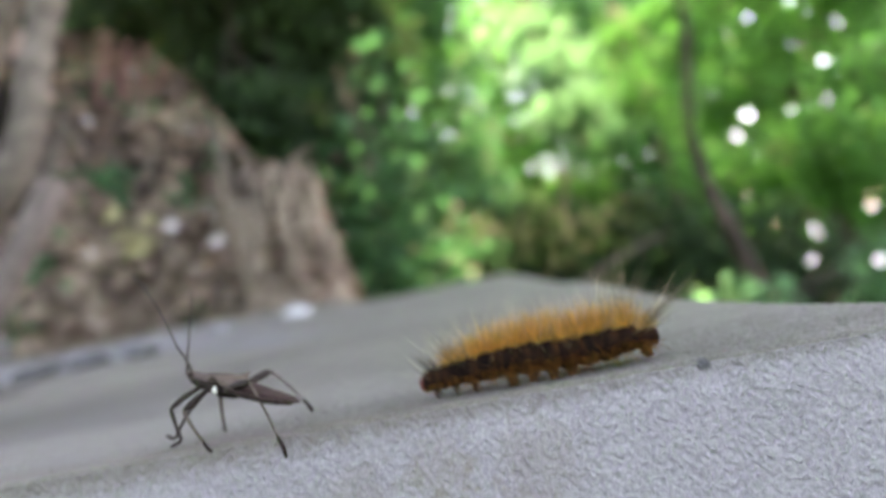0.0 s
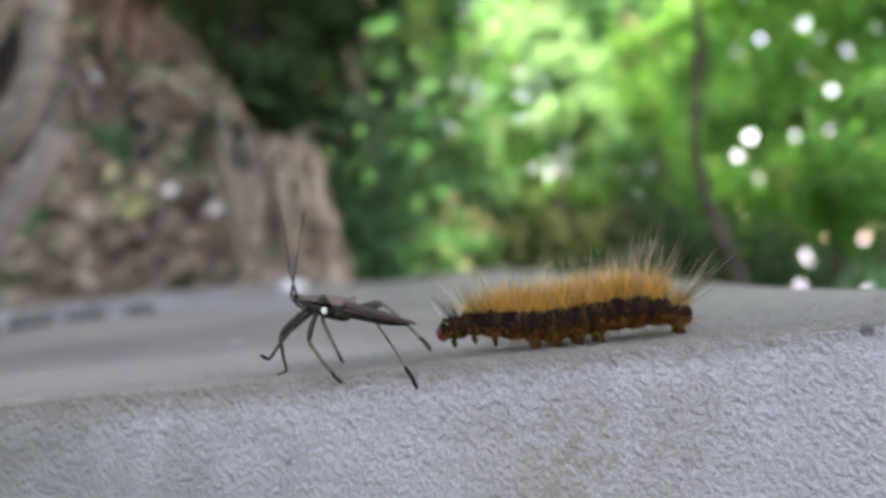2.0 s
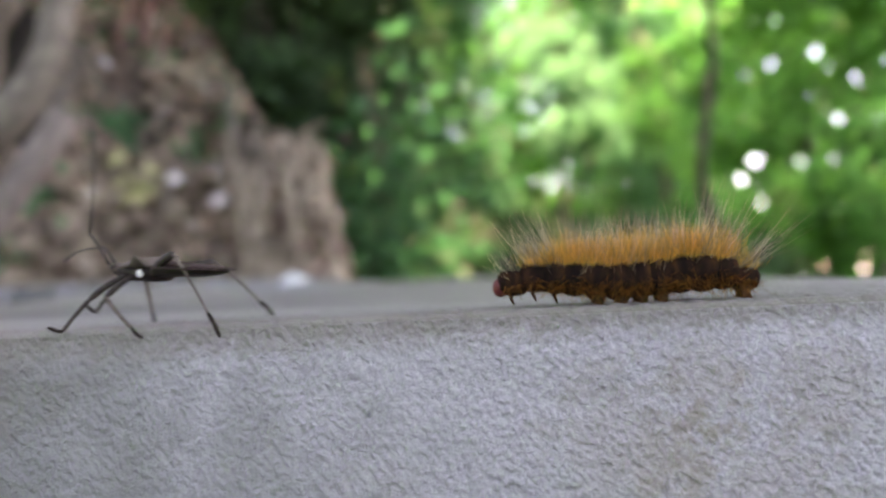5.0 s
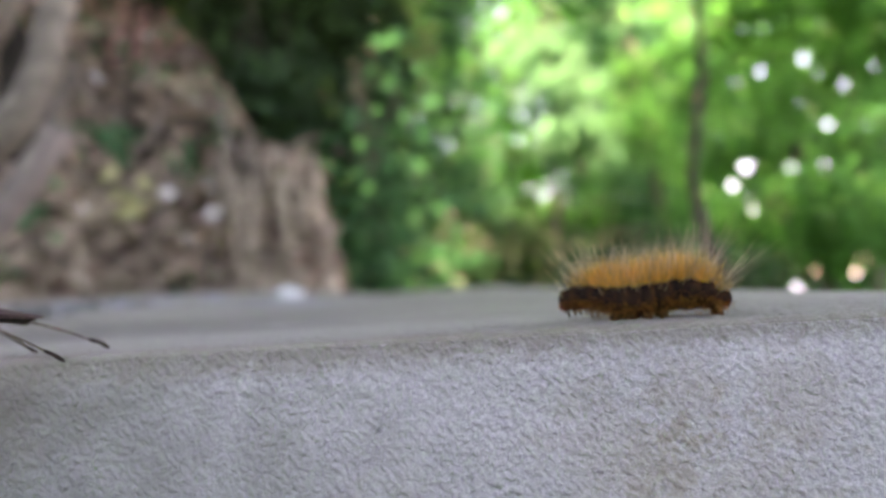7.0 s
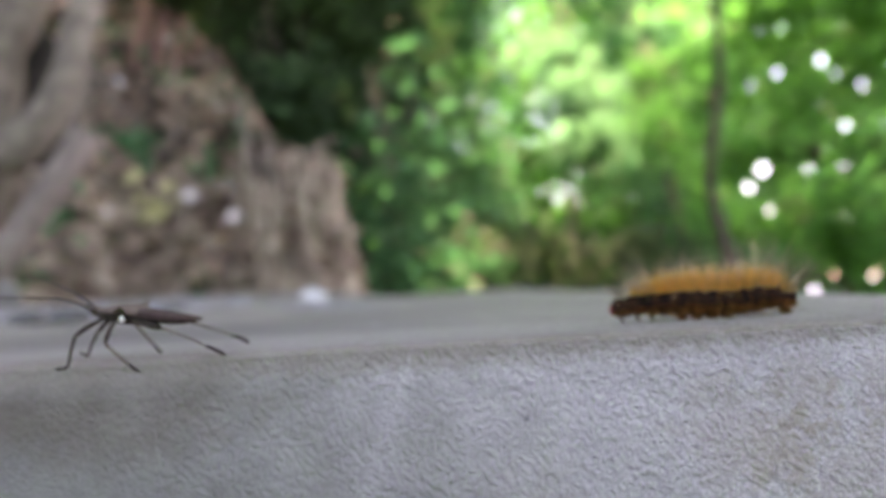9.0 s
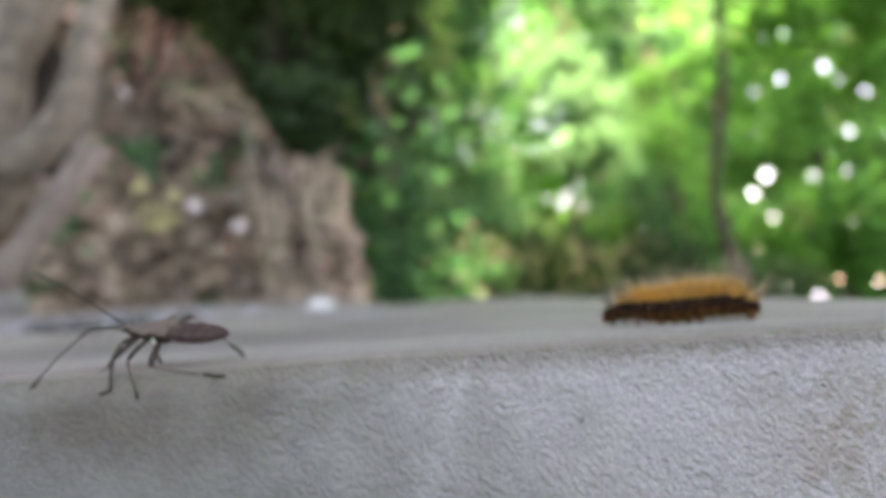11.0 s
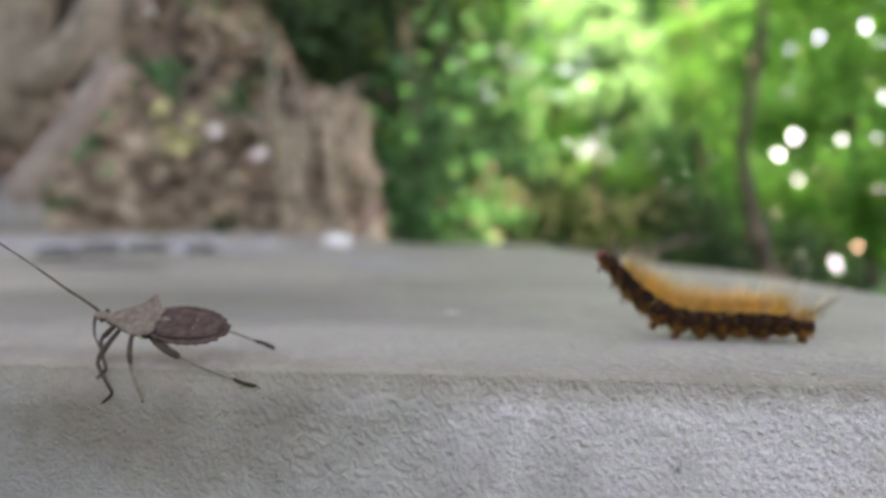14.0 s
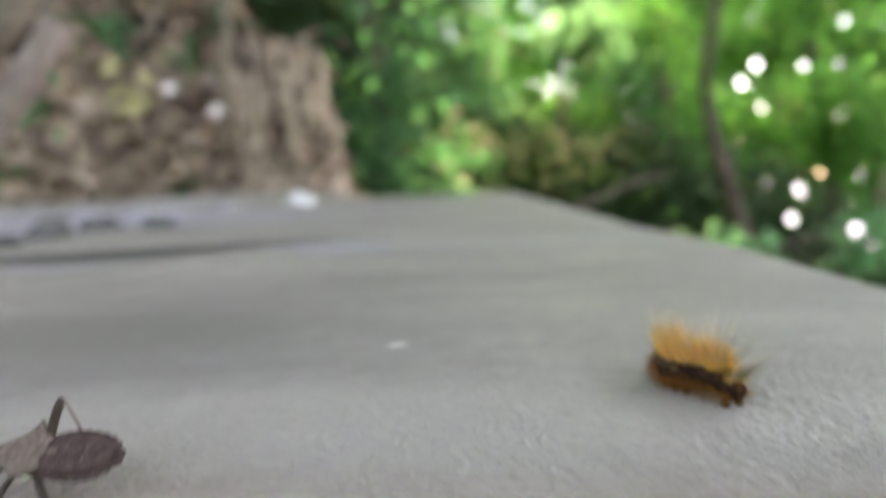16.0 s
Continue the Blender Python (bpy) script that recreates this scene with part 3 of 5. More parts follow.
def pebble(name, label, category, at, size, mat, seed):
    bm = bmesh.new()
    bmesh.ops.create_icosphere(bm, subdivisions=3, radius=1)
    for v in bm.verts:
        k = 1 + 0.28 * noise.noise(v.co * 1.3 + Vector((seed, 0, 0))) + 0.08 * noise.noise(v.co * 4 + Vector((seed, 3, 0)))
        v.co = Vector((v.co.x * size[0], v.co.y * size[1], v.co.z * size[2])) * k
    me = bpy.data.meshes.new(name)
    bm.to_mesh(me)
    bm.free()
    me.materials.append(mat)
    me.polygons.foreach_set("use_smooth", [True] * len(me.polygons))
    ob = new(name, me)
    ob.location = at
    return tagged(ob, label, category)


def fallen_leaf(label, at, size, mat, turn):
    """One curled leaf blade with a midrib."""
    v, f = [], []
    n = 9
    for i in range(n):
        u = i / (n - 1)
        w = 0.36 * math.sin(math.pi * u ** 0.8) + 0.01
        for k in (-1, -0.5, 0, 0.5, 1):
            v.append(((u - 0.5) * size, k * w * size, size * (0.16 * abs(k) ** 1.5 + 0.12 * math.sin(2.2 * u))))
    for i in range(n - 1):
        f += [(i * 5 + k, i * 5 + k + 1, i * 5 + k + 6, i * 5 + k + 5) for k in range(4)]
    ob = new("fallen_leaf", mesh_from("fallen_leaf", v, f, mat, True))
    ob.matrix_world = pose(*at, *turn)
    return tagged(ob, label, "leaf", "leaves on the bank")


build_litter()
build_ivy()


def forked_root():
    """A thick root that comes down the bank in two limbs, which join round a gap and run on into the earth."""
    root = tagged(new("tree_root"), "thick forked grey-brown tree root gripping the bank", "root")
    limbs = [("limb", [(-1.50, 2.62, 1.7), (-1.50, 2.34, 1.12), (-1.503, 2.26, 0.96), (-1.515, 2.23, 0.82), (-1.59, 2.22, 0.68), (-1.73, 2.24, 0.585), (-1.93, 2.26, 0.55), (-2.25, 2.34, 0.5)], [0.062, 0.055, 0.053, 0.055, 0.062, 0.078, 0.09, 0.11]),
             ("limb", [(-1.75, 2.7, 1.75), (-1.80, 2.36, 1.15), (-1.82, 2.27, 0.94), (-1.84, 2.25, 0.76), (-1.86, 2.26, 0.60), (-1.98, 2.3, 0.42)], [0.13, 0.112, 0.10, 0.105, 0.125, 0.14])]
    r = random.Random(2)
    for name, ctrl, radii in limbs:
        pts = curve_points(ctrl, 30)
        rr = np.interp(np.linspace(0, 1, 30), np.linspace(0, 1, len(radii)), radii)
        knots = [k * (1 + 0.10 * noise.noise((p.x * 9, p.y * 9, p.z * 9))) for p, k in zip(pts, rr)]
        v, f = tube_data(pts, knots, 16, 0, 0.05, r)
        piece = part(name, mesh_from(name, v, f, PALE_WOOD, True), root)
        for k in range(6, 26, 6):
            p = pts[k]
            way = Vector((r.uniform(-1, 1), r.uniform(0.0, 0.5), r.uniform(-0.8, 0.1))).normalized()
            line = curve_points([p, p + way * (rr[k] + 0.03), p + way * (rr[k] + 0.07) + Vector((0, 0.02, -0.07)), p + way * (rr[k] + 0.08) + Vector((0.02, 0.08, -0.2))], 9)
            tv, tf = tube_data(line, [0.02, 0.018, 0.016, 0.014, 0.012, 0.010, 0.008, 0.006, 0.004], 8, 0, 0.1, r)
            part("rootlet", mesh_from("rootlet", tv, tf, PALE_WOOD, True), piece)


forked_root()
limb("fallen_log", "short weathered log leaning on the earth bank", "log", [(-1.73, 1.98, 0.03), (-1.61, 2.0, 0.19), (-1.455, 2.0, 0.37), (-1.325, 2.02, 0.555)], [0.045, 0.048, 0.046, 0.042], LOG_WOOD, 4)
limb("root_stump", "pale peeling stump at the foot of the bank", "stump", [(-1.05, 3.95, -0.1), (-1.10, 4.0, 0.12), (-1.16, 4.05, 0.34)], [0.10, 0.065, 0.05], LOG_WOOD, 6)
limb("hanging_root", "pale bare root hanging down the earth bank", "root", [(-1.62, 3.9, 1.15), (-1.5, 3.75, 0.85), (-1.42, 3.6, 0.62)], [0.016, 0.02, 0.01], PALE_WOOD, 7)
limb("hanging_root", "pale bare root hanging down the earth bank", "root", [(-1.36, 4.1, 0.85), (-1.27, 3.9, 0.45), (-1.3, 3.75, 0.15)], [0.025, 0.032, 0.02], PALE_WOOD, 9)
for i in range(9):
    x = -1.12 - 0.17 * i + 0.05 * math.sin(i * 7)
    y = 2.95 + 0.9 * ((i * 0.37) % 1)
    h = bank_height(x, y)
    limb("hanging_root", "dry pale rootlet hanging down the eroded bank", "root", [(x - 0.05, y + 0.35, h + 0.30), (x, y + 0.12, h + 0.10), (x + 0.04 * math.sin(i), y - 0.1, h - 0.12)], [0.010, 0.016, 0.008], PALE_WOOD, 30 + i, 12)
fibres = random.Random(44)
for i in range(22):
    lean = -0.415 + 0.165 * i / 21 + fibres.uniform(-0.006, 0.006)
    top = fibres.uniform(3.3, 3.9)
    low = max(top - fibres.uniform(0.5, 1.1), 2.55)
    line = []
    for k in range(5):
        y = top + (low - top) * k / 4
        x = 0.045 + (lean + fibres.uniform(-0.006, 0.006)) * (y + 0.12)
        line.append((x, y, max(bank_height(x, y), 0.02) + (0.07 if k < 4 else 0.0) - (0.06 if k == 0 else 0)))
    thick = fibres.uniform(0.6, 1.3)
    limb("hanging_root", "dry tan root fibre hanging down the crumbling bank", "root", line, [q * thick for q in (0.009, 0.012, 0.010, 0.004)], DRY_ROOT, 200 + i, 12)
for i, (dx, dz) in enumerate(((0, 0), (0.12, -0.05), (-0.14, 0.03), (0.2, -0.22))):
    limb("trailing_twig", "reddish bare twig trailing down the upper bank", "twig", [(-2.88 + dx, 5.6, 2.42 + dz), (-2.45 + dx, 4.78, 1.98 + dz), (-2.27 + dx, 4.3, 1.62 + dz), (-2.12 + dx, 3.98, 1.36 + dz)], [0.012, 0.018, 0.016, 0.007], RED_TWIG, 240 + i, 12)
limb("exposed_root", "reddish-brown root bridging a dark hollow in the bank", "root", [(-2.15, 5.6, 0.85), (-1.95, 5.5, 1.02), (-1.65, 5.5, 1.05), (-1.38, 5.5, 1.10), (-1.2, 5.6, 0.9), (-1.15, 5.7, -0.3)], [0.07, 0.05, 0.045, 0.045, 0.05, 0.06], LOG_WOOD, 61)
limb("fallen_branch", "bare grey branch leaning up from the ground", "branch", [(-0.7, 4.0, -0.62), (-0.2, 4.0, -0.32), (0.27, 4.0, -0.11), (0.56, 4.1, 0.0), (0.75, 4.15, 0.04)], [0.02, 0.016, 0.013, 0.011, 0.005], BARK, 62)
# dark lump added behind the fork; its colour stands for shade in the gap
pebble("gap_shade_lump", "dark lump added behind the root as the gap's shade", "earth", (-1.84, 2.52, 0.85), (0.11, 0.10, 0.30), DARK_BARK, 9.0)
pebble("boulder", "rounded grey rock at the foot of the bank", "rock", (-1.80, 2.0, 0.05), (0.20, 0.12, 0.17), ROCK, 4.0)
pebble("stone", "small white stone lying on the wall top", "stone", (-0.576, 1.78, 0.012), (0.038, 0.03, 0.024), STONE, 1.0)
for i, (x, y, s) in enumerate([(-0.618, 0.955, 1.0), (-0.58, 0.77, 0.9), (-0.53, 0.95, 0.8), (-0.50, 0.58, 0.7), (-0.78, 1.08, 1.0)]):
    tagged(pebble("stone", "small dark grey stone set in the mortar of the wall top", "stone", (x, y, 0.006), (0.028 * s, 0.03 * s, 0.012 * s), GREY_ROCK, 11.0 + i), group="stones on the wall top")
for i, (x, y) in enumerate([(-0.72, 1.265), (-0.66, 1.5), (-0.86, 1.3)]):
    tagged(pebble("stone", "small pale grey stone set in the mortar of the wall top", "stone", (x, y, 0.004), (0.04, 0.035, 0.02), PALE_STONE, 21.0 + i), group="stones on the wall top")
PINK_SPOTS = [(-1.26, 2.96, 0.37, 0.08), (-1.55, 3.14, 0.5, 0.08), (-1.7, 2.72, 0.41, 0.04), (-1.44, 3.3, 0.55, 0.07), (-2.31, 3.88, 1.31, 0.05), (-2.41, 4.72, 1.82, 0.05), (-2.24, 3.84, 1.27, 0.08)]
DRY_LEAF_SPOTS = [(-1.71, 3.88, 1.1, 0.08), (-1.13, 3.36, 0.49, 0.08), (-1.05, 3.04, 0.34, 0.06), (-2.0, 3.76, 1.22, 0.07), (-1.25, 3.24, 0.54, 0.06), (-1.28, 2.76, 0.25, 0.07), (-0.98, 2.64, 0.21, 0.06)]
YELLOW_SPOTS = [(-1.71, 2.96, 0.56, 0.09), (-1.6, 2.92, 0.4, 0.1), (-1.63, 3.08, 0.54, 0.08), (-1.65, 3.34, 0.7, 0.07), (-1.62, 2.84, 0.38, 0.07), (-1.58, 3.0, 0.53, 0.07), (-1.66, 2.9, 0.46, 0.06), (-1.52, 2.98, 0.44, 0.06), (-1.69, 3.0, 0.49, 0.06), (-1.74, 3.02, 0.60, 0.07)]
LEAF_BLUE_SPOTS = [(-1.72, 3.1, 0.64, 0.08), (-1.76, 3.12, 0.71, 0.07), (-1.82, 2.72, 0.51, 0.07), (-1.79, 2.44, 0.33, 0.06), (-2.46, 4.42, 1.64, 0.1), (-1.88, 3.8, 1.21, 0.08)]
LEAF_KINDS = [(PINK, "pinkish dead leaf paled to stand for a sun fleck", PINK_SPOTS), (DRY_LEAF, "pale papery dead leaf on the bank", DRY_LEAF_SPOTS), (YELLOW, "yellow-green fallen leaf resting on the bank", YELLOW_SPOTS), (LEAF_BLUE, "fresh green leaf lying on the bank", LEAF_BLUE_SPOTS)]
for mat, words, places in LEAF_KINDS:
    for i, (x, y, z, s) in enumerate(places):
        fallen_leaf(words, (x, y, z), s, mat, (60 + 9 * (i % 4), 14 - 9 * (i % 3), 47 * i))
for i, (x, y, z, s) in enumerate([(-1.55, 2.84, 0.42, 0.10), (-2.05, 2.95, 1.12, 0.10)]):
    fallen_leaf("yellow-green fallen leaf resting on the bank", (x, y, z), s, YELLOW, (-50 + 12 * i, 20 - 9 * i, 50 * i))

for x, y, z, s, k in ((-1.62, 2.30, 0.34, 0.07, 71), (-1.66, 2.15, 0.16, 0.07, 72), (-1.86, 3.3, 0.85, 0.12, 73), (-1.60, 3.9, 0.92, 0.12, 74), (-1.28, 2.7, 0.10, 0.06, 75), (-2.0, 3.1, 0.62, 0.08, 76), (-1.45, 3.2, 0.66, 0.07, 77), (-2.25, 4.2, 1.35, 0.14, 78)):
    tree("small green seedling rooted in the earth bank", (x, y, max(z - 0.12, -0.05)), (x, y - 0.03, z), 0.006,
         [((x, y - 0.03, z), (s, s, s * 0.8), 7)], 0.06, LEAF_BLUE, k, BARK, (), 2, "plant", "seedling", 5, (0.03, 0.03, 0.025))

# ---- trees ----
# the wide crown is out of view overhead, added to keep sun off the wall
tree("slender leaning tree with thin bark and unseen crown added to shade the wall", (1.45, 5.0, -0.95), (0.75, 4.7, 5.0), 0.058,
     [((-0.5, 3.9, 4.9), (3.6, 3.4, 0.7), 1300), ((-2.4, 3.6, 5.2), (2.4, 2.6, 0.6), 480), ((0.3, -0.6, 5.1), (4.2, 3.0, 0.6), 620), ((1.5, 6.2, 3.9), (1.3, 0.9, 0.5), 50), ((-1.6, 7.7, 5.4), (2.2, 1.2, 0.6), 36), ((0.5, 4.4, 5.7), (1.7, 2.0, 0.35), 420)], 0.21, LEAF, 11, TRUNK_BARK, [(1.345, 5.0, -0.45), (1.25, 5.0, -0.05), (1.15, 5.0, 0.32), (1.12, 5.0, 0.75), (1.24, 5.0, 1.5), (1.1, 4.9, 3.0)], 3, fork=11)
tree("broad-leaved tree with sunlit yellow-green leaves and gaps of sky", (3.3, 8.6, -1.2), (2.6, 8.4, 4.2), 0.09,
     [((2.7, 7.7, 0.55), (1.1, 0.45, 0.4), 44), ((2.95, 8.9, 1.4), (1.3, 0.45, 0.45), 52), ((3.3, 10.3, 2.35), (1.5, 0.45, 0.5), 56), ((3.7, 11.8, 3.2), (1.6, 0.45, 0.4), 34), ((4.3, 8.9, 1.0), (0.9, 0.4, 0.5), 40), ((3.9, 8.4, 0.1), (1.2, 0.5, 0.45), 50)], 0.105, LEAF, 12, TRUNK_BARK, (), 2, per=48)
# the last three blobs are unseen, added to shade the trees down the slope
tree("shaded tree with dark overhanging boughs and unseen shading canopy", (4.6, 6.6, -1.7), (3.9, 6.6, 4.5), 0.08,
     [((2.3, 6.6, 2.35), (1.1, 0.5, 0.45), 60), ((3.2, 6.7, 2.1), (0.8, 0.5, 0.6), 40), ((2.5, 7.0, 1.55), (0.9, 0.4, 0.3), 20), ((3.3, 9.9, 5.2), (2.0, 1.3, 0.5), 125), ((4.0, 12.0, 5.9), (2.2, 1.2, 0.5), 125), ((3.6, 13.8, 6.9), (2.4, 1.0, 0.5), 90)], 0.10, LEAF, 34, DARK_BARK, (), 2, per=48)
tree("tall broad-leaved tree standing down the slope", (5.6, 13.0, -2.1), (5.3, 13.0, 6.0), 0.14,
     [((5.2, 12.8, 3.2), (2.2, 1.4, 2.2), 50), ((7.6, 13.0, 1.6), (2.2, 1.4, 2.6), 40), ((3.4, 13.2, 0.2), (1.6, 1.0, 0.9), 35)], 0.12, LEAF, 21, BARK, (), 4, per=60)
tree("pale green tree lit from behind by the sun", (0.6, 12.2, -1.0), (0.5, 15.5, 6.5), 0.08,
     [((0.85, 11.8, 1.7), (0.8, 0.5, 0.4), 12), ((0.9, 12.4, 2.3), (0.75, 0.5, 0.5), 30), ((0.8, 13.2, 3.0), (0.75, 0.5, 0.5), 34), ((0.6, 14.2, 3.9), (0.8, 0.5, 0.5), 32), ((0.3, 15.2, 4.8), (0.9, 0.5, 0.45), 7)], 0.11, LEAF_LIGHT, 13, BARK, [(0.5, 13.0, 2.0)], 3, per=60)
tree("sunlit young tree with small bright leaves", (2.3, 11.5, -1.0), (2.0, 14.5, 5.5), 0.06,
     [((2.1, 11.2, 1.2), (0.7, 0.5, 0.5), 12), ((1.9, 12.2, 2.3), (0.7, 0.5, 0.6), 20), ((2.2, 13.2, 3.4), (0.8, 0.5, 0.6), 16)], 0.10, LEAF, 33, BARK, [(2.1, 12.5, 1.6)], 3, per=54)
# the first blob hangs out of view, added to shade the undergrowth
tree("mid green tree with dense hanging leaves and one unseen shading bough", (-1.9, 9.5, -0.6), (-1.2, 9.5, 4.6), 0.10,
     [((0.6, 10.6, 5.6), (1.7, 0.9, 0.4), 110), ((-0.75, 9.3, 2.2), (0.45, 0.7, 1.7), 60), ((-0.75, 9.0, 0.7), (0.55, 0.7, 0.7), 50), ((-1.0, 9.6, 4.2), (0.9, 0.8, 0.7), 50), ((1.4, 9.6, 3.9), (1.4, 0.9, 0.5), 40)], 0.10, LEAF_BLUE, 14, BARK, (), 4, per=50)
# leaf and bark colours stand for deep shade; high unseen boughs darken the bank
tree("dark-leaved tree standing for deep shade, with unseen boughs over the bank", (-2.9, 7.6, 1.2), (-2.4, 7.4, 5.0), 0.42,
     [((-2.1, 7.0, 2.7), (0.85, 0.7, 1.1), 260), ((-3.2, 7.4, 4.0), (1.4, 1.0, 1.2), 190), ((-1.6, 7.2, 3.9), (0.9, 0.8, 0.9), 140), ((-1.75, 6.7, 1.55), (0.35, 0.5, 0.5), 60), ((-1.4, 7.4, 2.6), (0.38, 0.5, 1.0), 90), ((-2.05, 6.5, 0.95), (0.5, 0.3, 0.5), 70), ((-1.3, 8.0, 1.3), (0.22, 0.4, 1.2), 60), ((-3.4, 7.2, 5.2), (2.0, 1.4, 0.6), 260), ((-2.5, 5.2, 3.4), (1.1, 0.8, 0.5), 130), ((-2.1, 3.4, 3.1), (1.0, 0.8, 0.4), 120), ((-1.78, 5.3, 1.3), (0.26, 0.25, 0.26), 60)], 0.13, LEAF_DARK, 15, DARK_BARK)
tree("bushy shrub with broad deep green leaves", (-1.1, 5.3, -0.5), (-1.15, 5.3, 1.7), 0.03,
     [((-1.12, 5.2, 0.55), (0.20, 0.4, 0.50), 40), ((-0.95, 5.1, 0.1), (0.28, 0.4, 0.3), 34), ((-1.3, 5.5, 0.9), (0.2, 0.3, 0.35), 12), ((-0.72, 5.6, 0.2), (0.3, 0.3, 0.4), 20), ((-0.86, 5.6, 1.5), (0.2, 0.3, 0.6), 8), ((-0.82, 5.5, 1.0), (0.24, 0.3, 0.5), 12)], 0.11, LEAF_BLUE, 16, BARK, (), 4, "shrub", "shrub", 14, (0.15, 0.15, 0.14))
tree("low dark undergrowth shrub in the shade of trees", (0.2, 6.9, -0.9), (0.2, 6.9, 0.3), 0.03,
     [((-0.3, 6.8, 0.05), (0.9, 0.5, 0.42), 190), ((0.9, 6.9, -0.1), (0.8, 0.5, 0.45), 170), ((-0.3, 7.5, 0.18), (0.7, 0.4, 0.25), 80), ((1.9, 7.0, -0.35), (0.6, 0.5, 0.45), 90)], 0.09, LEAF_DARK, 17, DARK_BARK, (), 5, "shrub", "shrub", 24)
tree("small pale green bush catching the light", (-0.66, 8.1, -0.9), (-0.66, 8.1, 0.9), 0.03,
     [((-0.66, 7.9, 0.72), (0.36, 0.3, 0.2), 26)], 0.12, LEAF_LIGHT, 18, BARK, (), 4, "shrub", "shrub", 22, (0.09, 0.09, 0.07))
tree("low green bush beside the wall", (1.5, 4.9, -1.0), (1.5, 4.9, -0.4), 0.02,
     [((1.15, 4.8, -0.50), (0.3, 0.3, 0.14), 14), ((2.2, 5.2, -0.50), (0.22, 0.25, 0.16), 20)], 0.09, LEAF_LIGHT, 19, BARK, (), 4, "shrub", "shrub", 18, (0.08, 0.08, 0.06))
tree("dense undergrowth bush of bright leaves down the slope", (2.9, 8.0, -1.3), (2.9, 8.0, 0.0), 0.03,
     [((3.15, 7.9, -0.8), (0.35, 0.4, 0.25), 30), ((1.95, 7.9, -0.65), (0.5, 0.4, 0.3), 34)], 0.11, LEAF, 22, BARK, (), 4, "shrub", "shrub", 20, (0.09, 0.09, 0.08))


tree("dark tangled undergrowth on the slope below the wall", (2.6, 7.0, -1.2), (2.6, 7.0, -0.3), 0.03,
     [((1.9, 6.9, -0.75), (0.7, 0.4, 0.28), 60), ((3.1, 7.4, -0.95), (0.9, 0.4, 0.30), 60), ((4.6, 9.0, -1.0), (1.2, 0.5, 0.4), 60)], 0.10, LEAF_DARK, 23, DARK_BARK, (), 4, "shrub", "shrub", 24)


def build_far_wood():
    rng = np.random.default_rng(40)
    pts = []
    for _ in range(640):
        x = rng.uniform(-20, 3.4)
        y = rng.uniform(16, 30)
        top = np.interp(x - 0.1 * y, [-22, -6, 0, 2.5, 7.5], [13, 11, 9, 4.0, 0.5])
        top = min(top, 0.42 * y) if x > -0.8 else top
        z = -1.5 + (top + 1.5) * rng.random() ** 0.8
        if abs(x - 0.06 * y) < 0.06 * y and 0.17 * y < z < 0.28 * y:
            continue  # a clearing where the sky shows
        q, _ = clumps(rng, (x, y, z), (1.2, 1.0, 0.8), 6, 30, (0.4, 0.4, 0.3))
        pts.append(q)
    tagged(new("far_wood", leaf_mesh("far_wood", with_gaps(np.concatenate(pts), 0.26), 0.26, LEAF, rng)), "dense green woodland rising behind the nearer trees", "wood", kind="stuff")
    pts = []
    for _ in range(620):
        y = rng.uniform(15, 25)
        x = rng.uniform(0.10, 0.80) * y
        low = -0.35 * x
        q, _ = clumps(rng, (x, y, low + (0.37 * y - low) * rng.random()), (1.0, 1.0, 0.8), 6, 28, (0.35, 0.35, 0.3))
        pts.append(q)
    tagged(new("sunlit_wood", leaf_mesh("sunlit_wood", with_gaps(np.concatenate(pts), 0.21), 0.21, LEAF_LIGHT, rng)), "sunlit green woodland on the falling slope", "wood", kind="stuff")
    pts = []
    for _ in range(150):
        x, y = rng.uniform(-11, -3.5), rng.uniform(8.5, 13)
        q, _ = clumps(rng, (x, y, rng.uniform(3, 9)), (1.0, 0.9, 0.8), 5, 16, (0.35, 0.35, 0.3))
        pts.append(q)
    tagged(new("bank_wood", leaf_mesh("bank_wood", np.concatenate(pts), 0.28, LEAF_DARK, rng)), "dark leafy growth above the earth bank", "wood", kind="stuff")


# unseen trees behind and beside the camera, added to cut down the sky's light
def build_surrounding_wood():
    rng = np.random.default_rng(77)
    pts = []
    for _ in range(300):
        a = rng.uniform(math.radians(165), math.radians(385))
        r = rng.uniform(9, 15)
        q, _ = clumps(rng, (r * math.cos(a), r * math.sin(a) - 1, rng.uniform(-1.2, 2.6)), (1.4, 1.4, 0.9), 5, 14, (0.45, 0.45, 0.35))
        pts.append(q)
    tagged(new("surrounding_wood", leaf_mesh("surrounding_wood", np.concatenate(pts), 0.5, LEAF, rng)), "unseen green woodland added round the clearing to cut the sky's light", "wood", kind="stuff")


build_far_wood()
build_surrounding_wood()


# ---- caterpillar ----
MM = 0.001
SEGMENTS = 13


